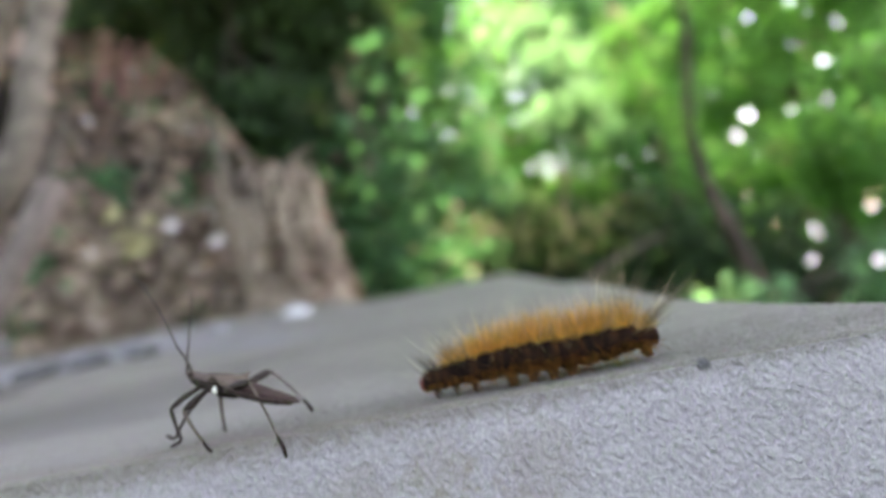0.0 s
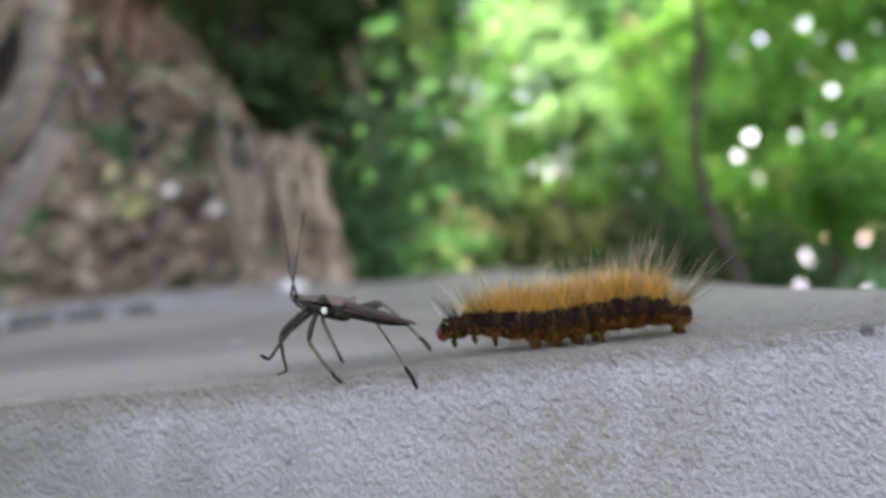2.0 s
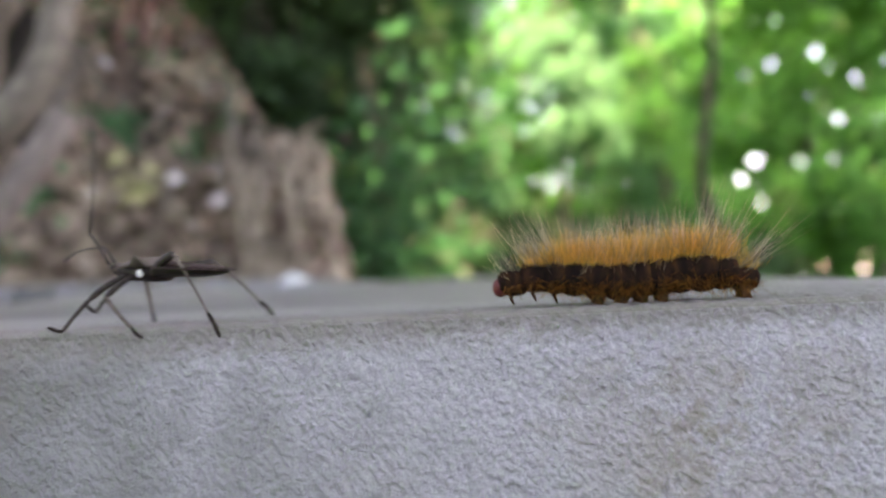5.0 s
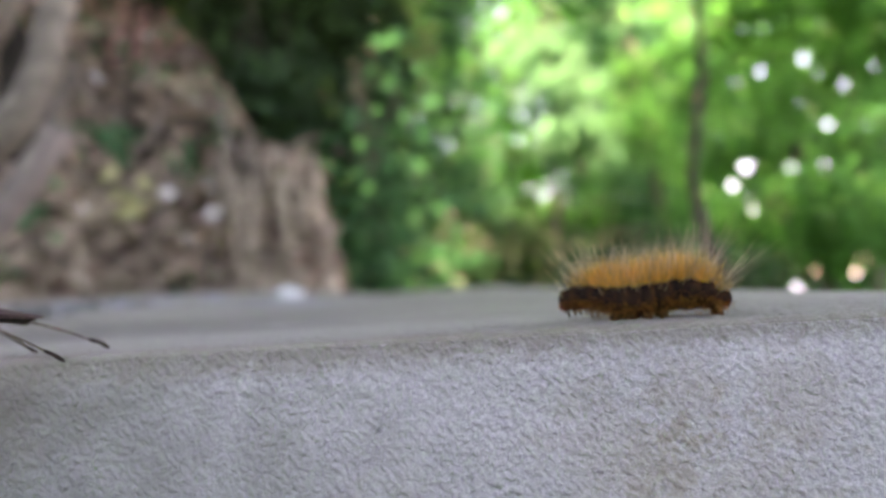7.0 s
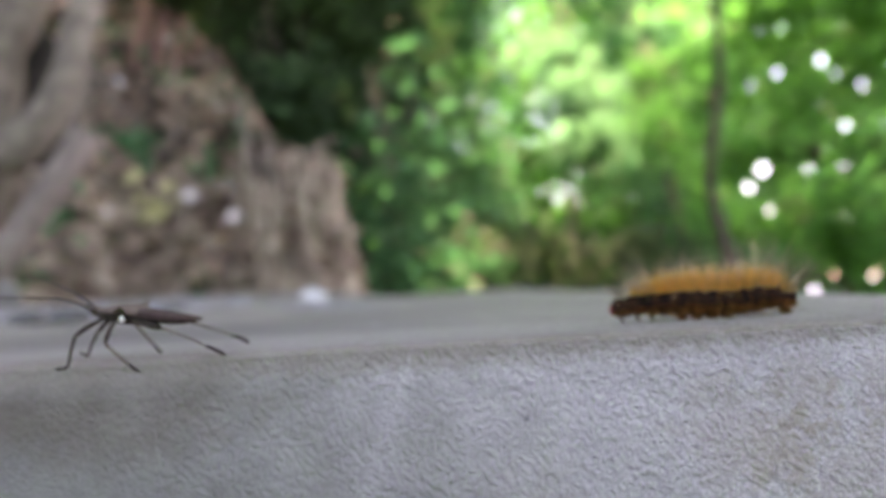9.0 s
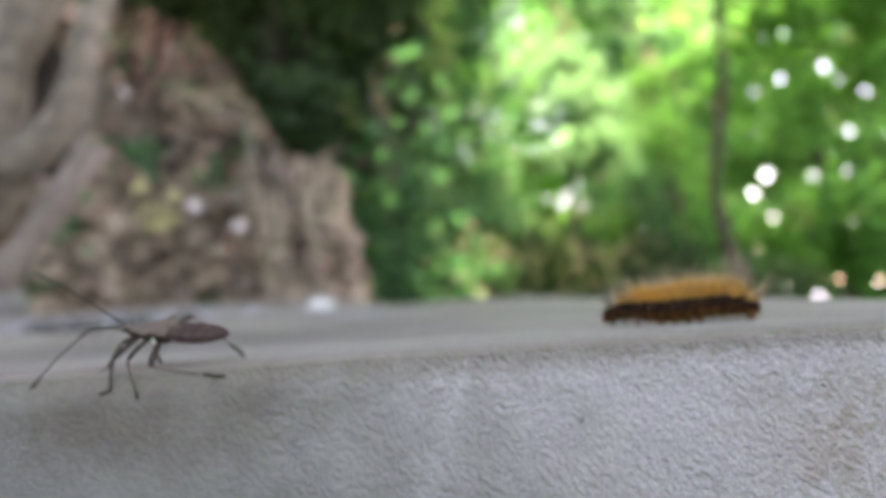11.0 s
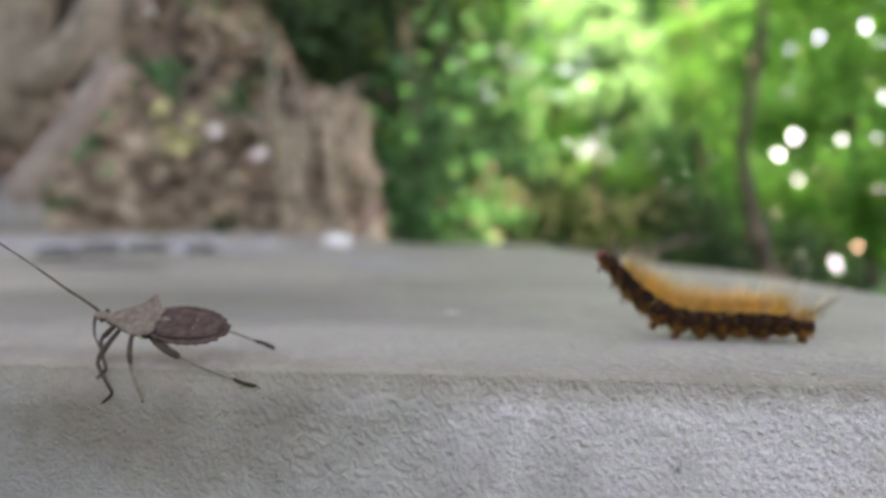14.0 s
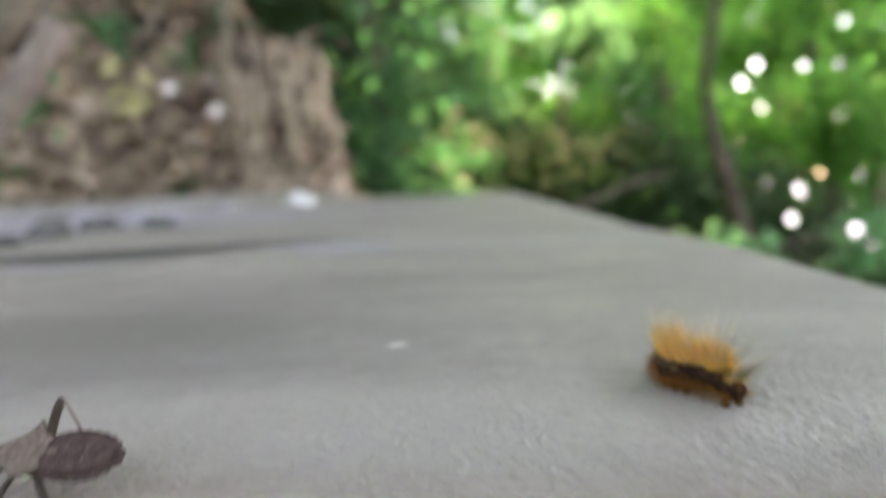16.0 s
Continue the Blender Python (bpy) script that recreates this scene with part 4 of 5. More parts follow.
def hairs(name, rng, roots, ways, lengths, radius, mat, bend=0.25):
    """Thin tapering hairs, each bent a little."""
    v, f = [], []
    for p, d, L in zip(roots, ways, lengths):
        d = Vector(d).normalized()
        a = d.cross(Vector((0.3, 0.5, 0.81))).normalized()
        b = d.cross(a)
        w = (a * rng.uniform(-1, 1) + b * rng.uniform(-1, 1)) * bend * L * 0.4
        p = Vector(p)
        o = len(v)
        for c, r in ((p, radius), (p + d * L * 0.55 + w * 0.4, radius * 0.75)):
            for k in range(3):
                an = 2 * math.pi * k / 3
                v.append(c + (a * math.cos(an) + b * math.sin(an)) * r)
        v.append(p + d * L + w)
        for k in range(3):
            k2 = (k + 1) % 3
            f += [(o + k, o + k2, o + 3 + k2, o + 3 + k), (o + 3 + k, o + 3 + k2, o + 6)]
    return mesh_from(name, v, f, mat)


def seg_radius(i):
    return float(np.interp(i, [0, 1, 3, 6, 10, 11, 12], [1.6, 2.15, 2.85, 3.45, 3.4, 2.9, 2.0])) * MM


def body_ring(i):
    """One plump segment with a waist at both ends and small warts; x runs from head to tail."""
    r = seg_radius(i)
    half = 2.35 * MM
    nu, nv = 11, 20
    v, f = [], []
    for a in range(nu):
        u = a / (nu - 1) * 2 - 1
        k = 0.86 + 0.14 * math.cos(u * 2.2) if abs(u) < 0.95 else 0.45
        for b in range(nv):
            w = 2 * math.pi * b / nv
            wart = 1 + 0.05 * max(0, math.cos(5 * w)) * (1 - u * u) + 0.03 * noise.noise((u * 3 + i * 7, math.cos(w) * 2, math.sin(w) * 2))
            v.append((u * half, r * k * wart * math.cos(w), r * k * wart * math.sin(w) * 0.95))
    for a in range(nu - 1):
        for b in range(nv):
            b2 = (b + 1) % nv
            f.append((a * nv + b, (a + 1) * nv + b, (a + 1) * nv + b2, a * nv + b2))
    f += [tuple(range(nv)), tuple(reversed(range((nu - 1) * nv, nu * nv)))]
    return mesh_from("segment", v, f, CATER_DARK, True)


def build_caterpillar():
    rng = random.Random(21)
    root = tagged(new("caterpillar"), "hairy caterpillar with dark brown sides and orange back tufts", "caterpillar")
    segs = []
    for i in range(SEGMENTS):
        if i == 0:
            bm = bmesh.new()
            bmesh.ops.create_uvsphere(bm, u_segments=20, v_segments=14, radius=1)
            for q in bm.verts:
                q.co = Vector((q.co.x * 1.25, q.co.y * (1.45 + 0.1 * q.co.z), q.co.z * 1.55)) * MM
                q.co.y *= 1 - 0.12 * math.exp(-(q.co.y / (0.25 * MM)) ** 2)
            me = bpy.data.meshes.new("head")
            bm.to_mesh(me)
            bm.free()
            me.materials.append(CATER_HEAD)
            me.polygons.foreach_set("use_smooth", [True] * len(me.polygons))
            s = part("head", me, root, "rounded red-brown head")
        else:
            s = part("segment", body_ring(i), root)
        segs.append(s)
        r = seg_radius(i)
        # warts ring each segment: two pairs of golden brushes on the back, a tawny fan low on either side
        brush = {0: 0.0, 1: 0.0, 2: 0.3, 3: 0.7, 4: 0.95, 11: 0.8, 12: 0.3}.get(i, 1.0)
        roots, ways, lens = [], [], []
        for x0, w0, count, long in ((0.3, -0.25, 180, 1.0), (0.3, 0.25, 180, 1.0), (-0.4, -0.62, 170, 0.9), (-0.4, 0.62, 170, 0.9)):
            size = rng.uniform(0.85, 1.12)
            for _ in range(int(count * brush)):
                w = w0 + rng.gauss(0, 0.14)
                roots.append(((x0 + rng.gauss(0, 1.15)) * MM, r * math.sin(w) * 0.92, r * math.cos(w) * 0.90))
                ways.append((rng.gauss(0, 0.42), math.sin(w) * 0.6 + rng.gauss(0, 0.22), math.cos(w) + 0.15 + rng.gauss(0, 0.15)))
                lens.append((1.0 + 5.0 * rng.random() ** 1.5) * size * long * MM * (0.6 + 0.4 * brush))
        if roots:
            part("back_tuft", hairs("back_tuft", rng, roots, ways, lens, 0.033 * MM, TUFT), s, "dense orange tuft of hair")
        if i:
            roots, ways, lens = [], [], []
            for side in (-1, 1):
                for _ in range(100 if i > 2 else 50):
                    w = side * (2.1 + rng.gauss(0, 0.22))
                    roots.append(((0.2 + rng.gauss(0, 0.8)) * MM, r * math.sin(w) * 0.93, r * math.cos(w) * 0.93))
                    ways.append((rng.gauss(0, 0.5), math.sin(w) * 1.1 + rng.gauss(0, 0.25), -0.3 + rng.gauss(0, 0.45)))
                    lens.append(rng.uniform(0.8, 4.2) * MM * (1 if i > 2 else 0.6))
            part("side_fringe", hairs("side_fringe", rng, roots, ways, lens, 0.034 * MM, FRINGE), s, "tawny orange fringe along the side")
        fore = -0.95 if i < 2 else (-0.6 if i < 4 else (0.05 if i < 10 else (0.45 if i < 12 else 1.0)))
        pale = {0: 0, 1: 24, 2: 60, 10: 100, 11: 90, 12: 70}.get(i, 96)
        dark = {0: 8, 1: 46, 2: 44, 3: 26, 10: 12, 11: 34, 12: 80}.get(i, 7)
        for kind, count, mat, label, most in (("long_hair", pale, PALE_HAIR, "long pale bristles", 10.5 if i < 10 else 15.0), ("dark_hair", dark, DARK_HAIR, "long dark grey-brown bristles", 8.0 if i < 10 else 12.0)):
            roots, ways, lens = [], [], []
            for _ in range(count):
                w = rng.gauss(0, 0.5)
                roots.append((rng.gauss(0, 0.9) * MM, r * math.sin(w) * 0.9, r * math.cos(w) * 0.9))
                ways.append((fore + rng.gauss(0, 0.26), math.sin(w) * 0.8 + rng.gauss(0, 0.22), max(math.cos(w), 0.25) + (0.35 if i < 11 else 0)))
                lens.append((3.4 + (most - 3.4) * rng.random() ** 1.8) * MM * (0.75 if i == 1 else 1) * (0.4 if i == 0 else 1))
            if roots:
                part(kind, hairs(kind, rng, roots, ways, lens, 0.028 * MM, mat, 0.3), s, label)
        if i in (1, 2, 3):
            for side in (-1, 1):
                lv, lf = tube_data([(0, side * 0.8 * MM, -r * 0.6), (-0.2 * MM, side * 1.3 * MM, -r * 0.6 - 1.1 * MM), (0.3 * MM, side * 1.1 * MM, -r - 1.2 * MM)], [0.42 * MM, 0.3 * MM, 0.12 * MM], 8)
                part("leg", mesh_from("leg", lv, lf, CATER_DARK, True), s)
        if i in (5, 6, 7, 8, 12):
            for side in (-1, 1):
                lv, lf = tube_data([(0, side * 0.9 * MM, -r * 0.5), (0, side * 1.4 * MM, -r * 0.9), (0, side * 1.5 * MM, -r - 0.6 * MM), (0, side * 1.5 * MM, -r - 1.1 * MM)], [1.05 * MM, 1.0 * MM, 0.72 * MM, 0.9 * MM], 10)
                part("proleg", mesh_from("proleg", lv, lf, CATER_LEG, True), s, "stubby orange-brown foot")
    return root, segs


CATERPILLAR, CATER_SEGS = build_caterpillar()


# ---- leaf-footed bug ----
def loft(sections, sides=18):
    """Cross-sections (x, half width, height above, depth below, centre z, sharpness of the rim)."""
    v, f = [], []
    for x, w, up, dn, zc, _ in sections:
        for k in range(sides):
            a = 2 * math.pi * k / sides
            c, s = math.cos(a), math.sin(a)
            yy = w * math.copysign(abs(c) ** 0.85, c)
            zz = (up if s > 0 else dn) * math.copysign(abs(s) ** 1.1, s)
            v.append((x * MM, yy * MM, (zc + zz) * MM))
    n = len(sections)
    for i in range(n - 1):
        for k in range(sides):
            k2 = (k + 1) % sides
            f.append((i * sides + k, i * sides + k2, (i + 1) * sides + k2, (i + 1) * sides + k))
    f += [tuple(reversed(range(sides))), tuple(range((n - 1) * sides, n * sides))]
    return v, f


# hip on the body, lengths above and below the knee, thickness
LEG_PLAN = [((-6.2, 1.4, -0.9), 6.8, 6.0, 0.50), ((-3.8, 1.8, -0.9), 5.8, 8.8, 0.48), ((-0.6, 2.0, -0.9), 7.6, 14.4, 0.72)]


def joined(name, me, verts, faces, mat):
    """The mesh with a further piece of another material."""
    v = [tuple(q.co) for q in me.vertices] + [tuple(q) for q in verts]
    n = len(me.vertices)
    f = [tuple(p.vertices) for p in me.polygons] + [tuple(k + n for k in q) for q in faces]
    out = mesh_from(name, v, f, me.materials[0], True)
    out.materials.append(mat)
    out.polygons.foreach_set("material_index", [0] * len(me.polygons) + [1] * len(faces))
    return out


def build_bug():
    rng = random.Random(3)
    root = tagged(new("leaf_footed_bug"), "brown leaf-footed bug with long thin legs and antennae", "insect")
    v, f = loft([(-3, 2.0, 0.8, 1.2, 0, 0), (-1, 2.7, 0.8, 1.4, 0, 0), (2, 3.1, 0.8, 1.1, 0.0, 0), (5, 3.4, 0.8, 1.0, 0.0, 0), (8, 3.2, 0.7, 0.9, 0, 0), (10.5, 2.4, 0.5, 0.7, 0.1, 0), (12.3, 1.3, 0.35, 0.45, 0.2, 0), (12.8, 0.5, 0.2, 0.2, 0.2, 0)])
    body = part("abdomen", mesh_from("abdomen", v, f, BUG_DARK, True), root, "dark brown underside")
    # flared rim, notched along its edge
    v, f = [], []
    outline = [(0, 2.9), (1.5, 3.5), (3.2, 3.9), (4.9, 4.1), (6.6, 4.05), (8.2, 3.85), (9.8, 3.45), (11.2, 2.75), (12.4, 1.7)]
    for (x, w0), (_, w1) in zip(outline, outline[1:] + [(13.2, 0.3)]):
        for dx, w, k in ((0, w0, 1.0), (1.25, w0 * 0.5 + w1 * 0.5, 1.06)):
            for side in (1, -1):
                v += [((x + dx) * MM, side * w * k * MM, 0.55 * MM), ((x + dx) * MM, side * (w - 1.4) * MM, 0.35 * MM), ((x + dx) * MM, side * w * k * MM, 0.30 * MM)]
    for i in range(len(outline) * 2 - 1):
        for sgn in (0, 3):
            a, b = i * 6 + sgn, i * 6 + 6 + sgn
            f += [(a, b, b + 1, a + 1), (a + 2, a + 1, b + 1, b + 2), (a, a + 2, b + 2, b)]
    part("abdomen_rim", mesh_from("abdomen_rim", v, f, BUG_WING), root, "flared notched brown rim")
    v, f = loft([(0.5, 1.6, 0.5, 0.2, 1.1, 0), (2, 3.1, 0.6, 0.3, 0.85, 0), (4.5, 3.3, 0.6, 0.3, 0.75, 0), (7.5, 2.9, 0.5, 0.3, 0.65, 0), (10, 2.2, 0.4, 0.25, 0.6, 0), (11.8, 1.2, 0.25, 0.2, 0.55, 0)])
    part("wing", mesh_from("wing", v, f, BUG_WING, True), root, "folded dark reddish-brown wings")
    v, f = loft([(-9.0, 0.9, 0.5, 0.4, 0.1, 0), (-8.0, 1.4, 0.7, 0.4, 0.2, 0), (-6.0, 2.2, 1.0, 0.4, 0.4, 0), (-4.0, 3.3, 1.3, 0.3, 0.5, 0), (-2.2, 4.3, 1.4, 0.3, 0.6, 0), (-1.2, 4.8, 1.3, 0.3, 0.75, 0), (-0.2, 3.4, 1.1, 0.3, 0.6, 0), (1.5, 2.0, 0.7, 0.4, 0.8, 0), (3.2, 0.6, 0.4, 0.3, 1.0, 0)])
    for i in range(len(v)):
        x, y, z = v[i]
        if abs(y) > 3.4 * MM:
            z += (abs(y) - 3.4 * MM) * 1.1
        v[i] = (x, y, z)
    part("pronotum", mesh_from("pronotum", v, f, BUG_TAN, True), root, "tan shield with raised shoulder points")
    v, f = loft([(-8.6, 1.3, 0.3, 0.9, -0.1, 0), (-6, 2.0, 0.4, 1.5, -0.1, 0), (-3, 2.9, 0.6, 1.8, -0.2, 0), (-1.2, 3.3, 0.7, 1.8, -0.2, 0), (0.4, 2.7, 0.4, 1.6, -0.3, 0)])
    part("thorax", mesh_from("thorax", v, f, BUG_DARK, True), root, "dark underside of the chest")
    v, f = loft([(-11.6, 0.35, 0.3, 0.3, 0.1, 0), (-11.0, 0.75, 0.6, 0.6, 0.1, 0), (-10.0, 1.05, 0.8, 0.8, 0.1, 0), (-9.0, 1.0, 0.75, 0.8, 0.1, 0), (-8.4, 0.8, 0.6, 0.7, 0.1, 0)])
    head = part("head", mesh_from("head", v, f, BUG_TAN, True), root)
    for side in (-1, 1):
        bm = bmesh.new()
        bmesh.ops.create_uvsphere(bm, u_segments=10, v_segments=8, radius=0.42 * MM)
        bmesh.ops.translate(bm, verts=bm.verts, vec=(-9.6 * MM, side * 1.05 * MM, 0.35 * MM))
        me = bpy.data.meshes.new("eye")
        bm.to_mesh(me)
        bm.free()
        me.materials.append(BUG_DARK)
        part("eye", me, head)
        bm = bmesh.new()
        bmesh.ops.create_uvsphere(bm, u_segments=10, v_segments=8, radius=0.66 * MM)
        for q in bm.verts:
            q.co.y *= 0.6
        bmesh.ops.translate(bm, verts=bm.verts, vec=(-1.6 * MM, side * 3.1 * MM, -0.55 * MM))
        me = bpy.data.meshes.new("scent_gland_spot")
        bm.to_mesh(me)
        bm.free()
        me.materials.append(BUG_WHITE)
        part("scent_gland_spot", me, root, "small white spot on the flank")
    tv, tf = tube_data(curve_points([(q[0] * MM, 0, q[1] * MM) for q in ((-11.3, -0.2), (-9.5, -1.2), (-7.0, -1.7), (-5.0, -1.9))], 9), [0.24 * MM] * 7 + [0.2 * MM, 0.1 * MM], 7)
    part("beak", mesh_from("beak", tv, tf, BUG_DARK, True), head, "thin piercing beak folded under the head")
    for x, y in ((5.2, 1.3), (7.6, 0.9), (5.2, -1.3), (7.6, -0.9)):
        bm = bmesh.new()
        bmesh.ops.create_uvsphere(bm, u_segments=8, v_segments=6, radius=0.22 * MM)
        for q in bm.verts:
            q.co.z *= 0.4
        bmesh.ops.translate(bm, verts=bm.verts, vec=(x * MM, y * MM, 1.16 * MM - abs(y) * 0.05 * MM))
        me = bpy.data.meshes.new("wing_spot")
        bm.to_mesh(me)
        bm.free()
        me.materials.append(BUG_TAN)
        part("wing_spot", me, root, "tiny pale fleck on the wing")
    antennae = []
    for side in (-1, 1):
        pts = curve_points([(0, 0, 0), (-2.0, 0, 0.15), (-4.0, 0, 0.2), (-6.2, 0, 0)], 7)
        tv, tf = tube_data([q * MM for q in pts], [0.27 * MM, 0.26 * MM, 0.23 * MM, 0.21 * MM, 0.21 * MM, 0.21 * MM, 0.23 * MM], 7)
        base = part("antenna", mesh_from("antenna", tv, tf, BUG_LEG, True), root)
        pts = curve_points([(0, 0, 0), (-6.0, 0, 0.45), (-13.0, 0, 0.4), (-20.5, 0, -0.5)], 12)
        tv, tf = tube_data([q * MM for q in pts], [0.18 * MM] * 4 + [0.14 * MM, 0.16 * MM, 0.14 * MM, 0.14 * MM, 0.18 * MM, 0.21 * MM, 0.2 * MM, 0.08 * MM], 7)
        tip = part("antenna_tip", mesh_from("antenna_tip", tv, tf, BUG_LEG, True), base)
        antennae.append((base, tip))
    legs = []
    for side in (-1, 1):
        for (hip, _, _), upper, lower, thick in LEG_PLAN:
            L = upper * MM
            tv, tf = tube_data([(L * u, 0, 0.3 * MM * math.sin(math.pi * u)) for u in (0, 0.12, 0.3, 0.5, 0.7, 0.85, 0.95, 1.0)], [thick * MM * w for w in (0.55, 0.8, 0.95, 1.0, 1.05, 1.0, 0.75, 0.5)], 9, 0, 0.06, rng)
            leg = part("leg", mesh_from("leg", tv, tf, BUG_LEG, True), root)
            L = lower * MM
            fore, hind = hip < -5, thick > 0.7
            shank = ((0, 0), (0.04, 0.005), (0.2, 0.02), (0.45, 0.03), (0.66, 0.02), (0.72, 0.015))
            foot_line = ((0.715, 0.015), (0.76, 0.02), (0.84, 0.025), (0.90, 0.015), (0.97, 0.0), (1.0, -0.012))
            if fore:  # the front feet are set forward at a sharp angle
                shank = ((0, 0), (0.06, 0.005), (0.3, 0.02), (0.6, 0.025), (0.9, 0.01), (1.0, 0.0))
                foot_line = ((0.97, -0.01), (1.04, 0.05), (1.08, 0.14), (1.10, 0.24), (1.12, 0.33), (1.15, 0.38))
            tv, tf = tube_data([(L * u, 0, L * z) for u, z in shank], [w * MM * (0.8 if hind else 1.25) for w in (0.2, 0.3, 0.27, 0.24, 0.24, 0.2)], 8)
            shin = part("shin", mesh_from("shin", tv, tf, BUG_LEG if fore else BUG_SHIN, True), leg)
            tv, tf = tube_data([(L * u, 0, L * z) for u, z in foot_line], [w * MM * (1.3 if hind else 1.1) for w in (0.2, 0.27, 0.27, 0.3, 0.24, 0.1)], 7)
            shin.data = joined("shin", shin.data, tv, tf, BUG_DARK)
            legs.append((leg, shin))
    return root, antennae, legs


BUG, BUG_ANTENNAE, BUG_LEGS = build_bug()


# ---- everything that moves ----
def motions():
    # bug: seconds, place of the body's middle, yaw, head-up pitch, roll towards the camera
    bug = [(0.0, 33, 2, 9.0, -20, 19, -8), (0.5, 33.3, 2, 8.8, -20, 20, -8), (1.0, 33.5, 2, 8.6, -24, 22, -8), (1.5, 34, 2, 9.2, -22, 20, -8), (2.0, 30.5, 2, 9.8, -22, 15, -7),
           (2.5, 25.5, 1, 10.2, -34, 9, -6), (3.0, 25, 1, 10.6, -36, 7, -6), (3.5, 25.5, 1, 10.8, -38, 4, -6), (3.7, 24.5, 1, 10.8, -38, 4, -6), (4.2, 9, 2, 10.0, -28, 4, -5), (4.8, -8, 3, 9.0, -20, 4, 0), (5.3, -23, 3, 8.2, -16, 5, 0), (5.8, -38, 3, 7.5, -14, 5, 0),
           (6.0, -40, 3, 7.0, -12, 5, 0), (6.5, -52, 3, 7.5, -10, 6, 0), (7.0, -52, 3, 8.0, -10, 7, 0), (7.5, -54, 3, 8.8, -8, 9, 0), (8.0, -54, 3, 8.6, -8, 8, 0), (8.5, -55, 3, 8.5, -6, 9, 0), (8.7, -55, 3, 8.5, -6, 9, 2), (9.4, -57.5, 3, 8.0, -7, 8, 8), (10.1, -60, 2.5, 7.3, -8, 8, 15),
           (10.8, -62, 2, 6.8, -8, 8, 22), (11.5, -62, 2, 6.6, -8, 5, 24), (12.0, -63, 2, 6.0, -6, 4, 30), (12.5, -67, 1, 5.6, 0, 5, 42), (13.0, -67, 1, 6.0, 0, 4, 42), (14.5, -68, 1, 6.6, 0, 6, 44),
           (15.0, -67.5, 1, 6.0, 0, 5, 44), (15.5, -67, 1, 5.2, -4, 1, 42), (16.0, -65.5, 1, 5.6, -6, 0, 40)]
    walk(BUG, [(t, pose(x * MM, y * MM, z * MM, r, p, w)) for t, x, y, z, w, p, r in bug])
    # antennae: lift of the base and of the tip above the body's line, and swing outwards
    near = [(0.0, 28, 30, -42), (0.5, 28, 31, -44), (1.0, 28, 31, -46), (1.5, 28, 34, -48), (2.0, 30, 40, -50), (2.15, 46, 76, -36), (2.3, 65, 120, -15), (2.5, 80, 165, 5), (3.0, 95, 205, 5), (3.5, 92, 225, 8), (3.7, 90, 222, 8), (4.4, 75, 150, 12), (5.1, 50, 80, 16), (5.8, 30, 20, 20), (8.7, 15, 0, 20), (10.8, 5, -38, 32), (12.0, 8, -38, 34), (13.0, 6, -36, 38), (13.5, 0, -52, 34), (14.0, -70, -90, 6), (15.0, -72, -92, 4), (16.0, -30, -60, 15)]
    far = [(0.0, 34, 36, -6), (0.5, 30, 32, -25), (1.0, 28, 30, -34), (1.5, 28, 32, -34), (2.2, 40, 60, -24), (2.5, 78, 145, -10), (2.8, 80, 150, -10), (2.9, 66, 100, -14), (3.0, 50, 52, -18), (3.3, 50, 18, -18), (3.5, 48, -8, -20), (5.8, 20, 0, -20), (8.7, 15, 5, -20), (10.8, 22, 20, -8), (12.0, 22, 24, -8), (13.0, 30, 32, -6), (14.0, 42, 42, -6), (15.0, 38, 38, -6), (16.0, 36, 30, -10)]
    for (base, tip), rows, side in ((BUG_ANTENNAE[0], near, -1), (BUG_ANTENNAE[1], far, 1)):
        walk(base, [(t, pose(-11.0 * MM, side * 0.7 * MM, 0.5 * MM, 0, a, s)) for t, a, b, s in rows])
        walk(tip, [(t, pose(-6.2 * MM, 0, 0, 0, b - a, 0)) for t, a, b, s in rows])
    # feet stay planted on the wall while the body moves: seconds and place, near side then far side, front to hind
    near_front = [(0.0, 20.9, 3.0, 1.6), (0.5, 21.4, 3.0, 1.4), (1.0, 21.4, 3.0, 1.5), (1.5, 21.4, 3.0, 1.3), (2.0, 19.3, 3.0, 0.5), (2.5, 18.5, 3.0, 2.5), (3.0, 18.0, 3.0, 2.2), (3.5, 16.3, 3.0, 1.4), (4.2, -2, 1, 0), (4.8, -24, -1.5, -1), (5.3, -38, -1, -1), (5.8, -56, -1.5, -1), (7.0, -65, -1.5, -0.6), (8.7, -66.5, -1.5, -0.6), (9.4, -71, -1.5, -1), (10.8, -73.2, -1.8, -3.8), (13.0, -74.0, -2.0, -5.0), (16.0, -74.0, -2.0, -5.4)]
    near_mid = [(0.0, 28.4, -1.5, -1.0), (2.0, 29.9, -1.5, -2.0), (3.0, 30.2, -1.5, -1.6), (3.7, 30.0, -1.5, -1.1), (4.2, 14, -1.5, -1.2), (4.8, -10, -1.5, -2), (5.3, -24, -1.5, -2), (5.8, -40.5, -1.5, -2.3), (6.5, -50, -1.5, -2), (8.7, -52.6, -1.5, -2.2), (10.1, -58, -1.5, -3.2), (10.8, -66.5, -1.8, -6.6), (13.0, -67.2, -2.0, -8.2), (16.0, -67.2, -2.0, -8.4)]
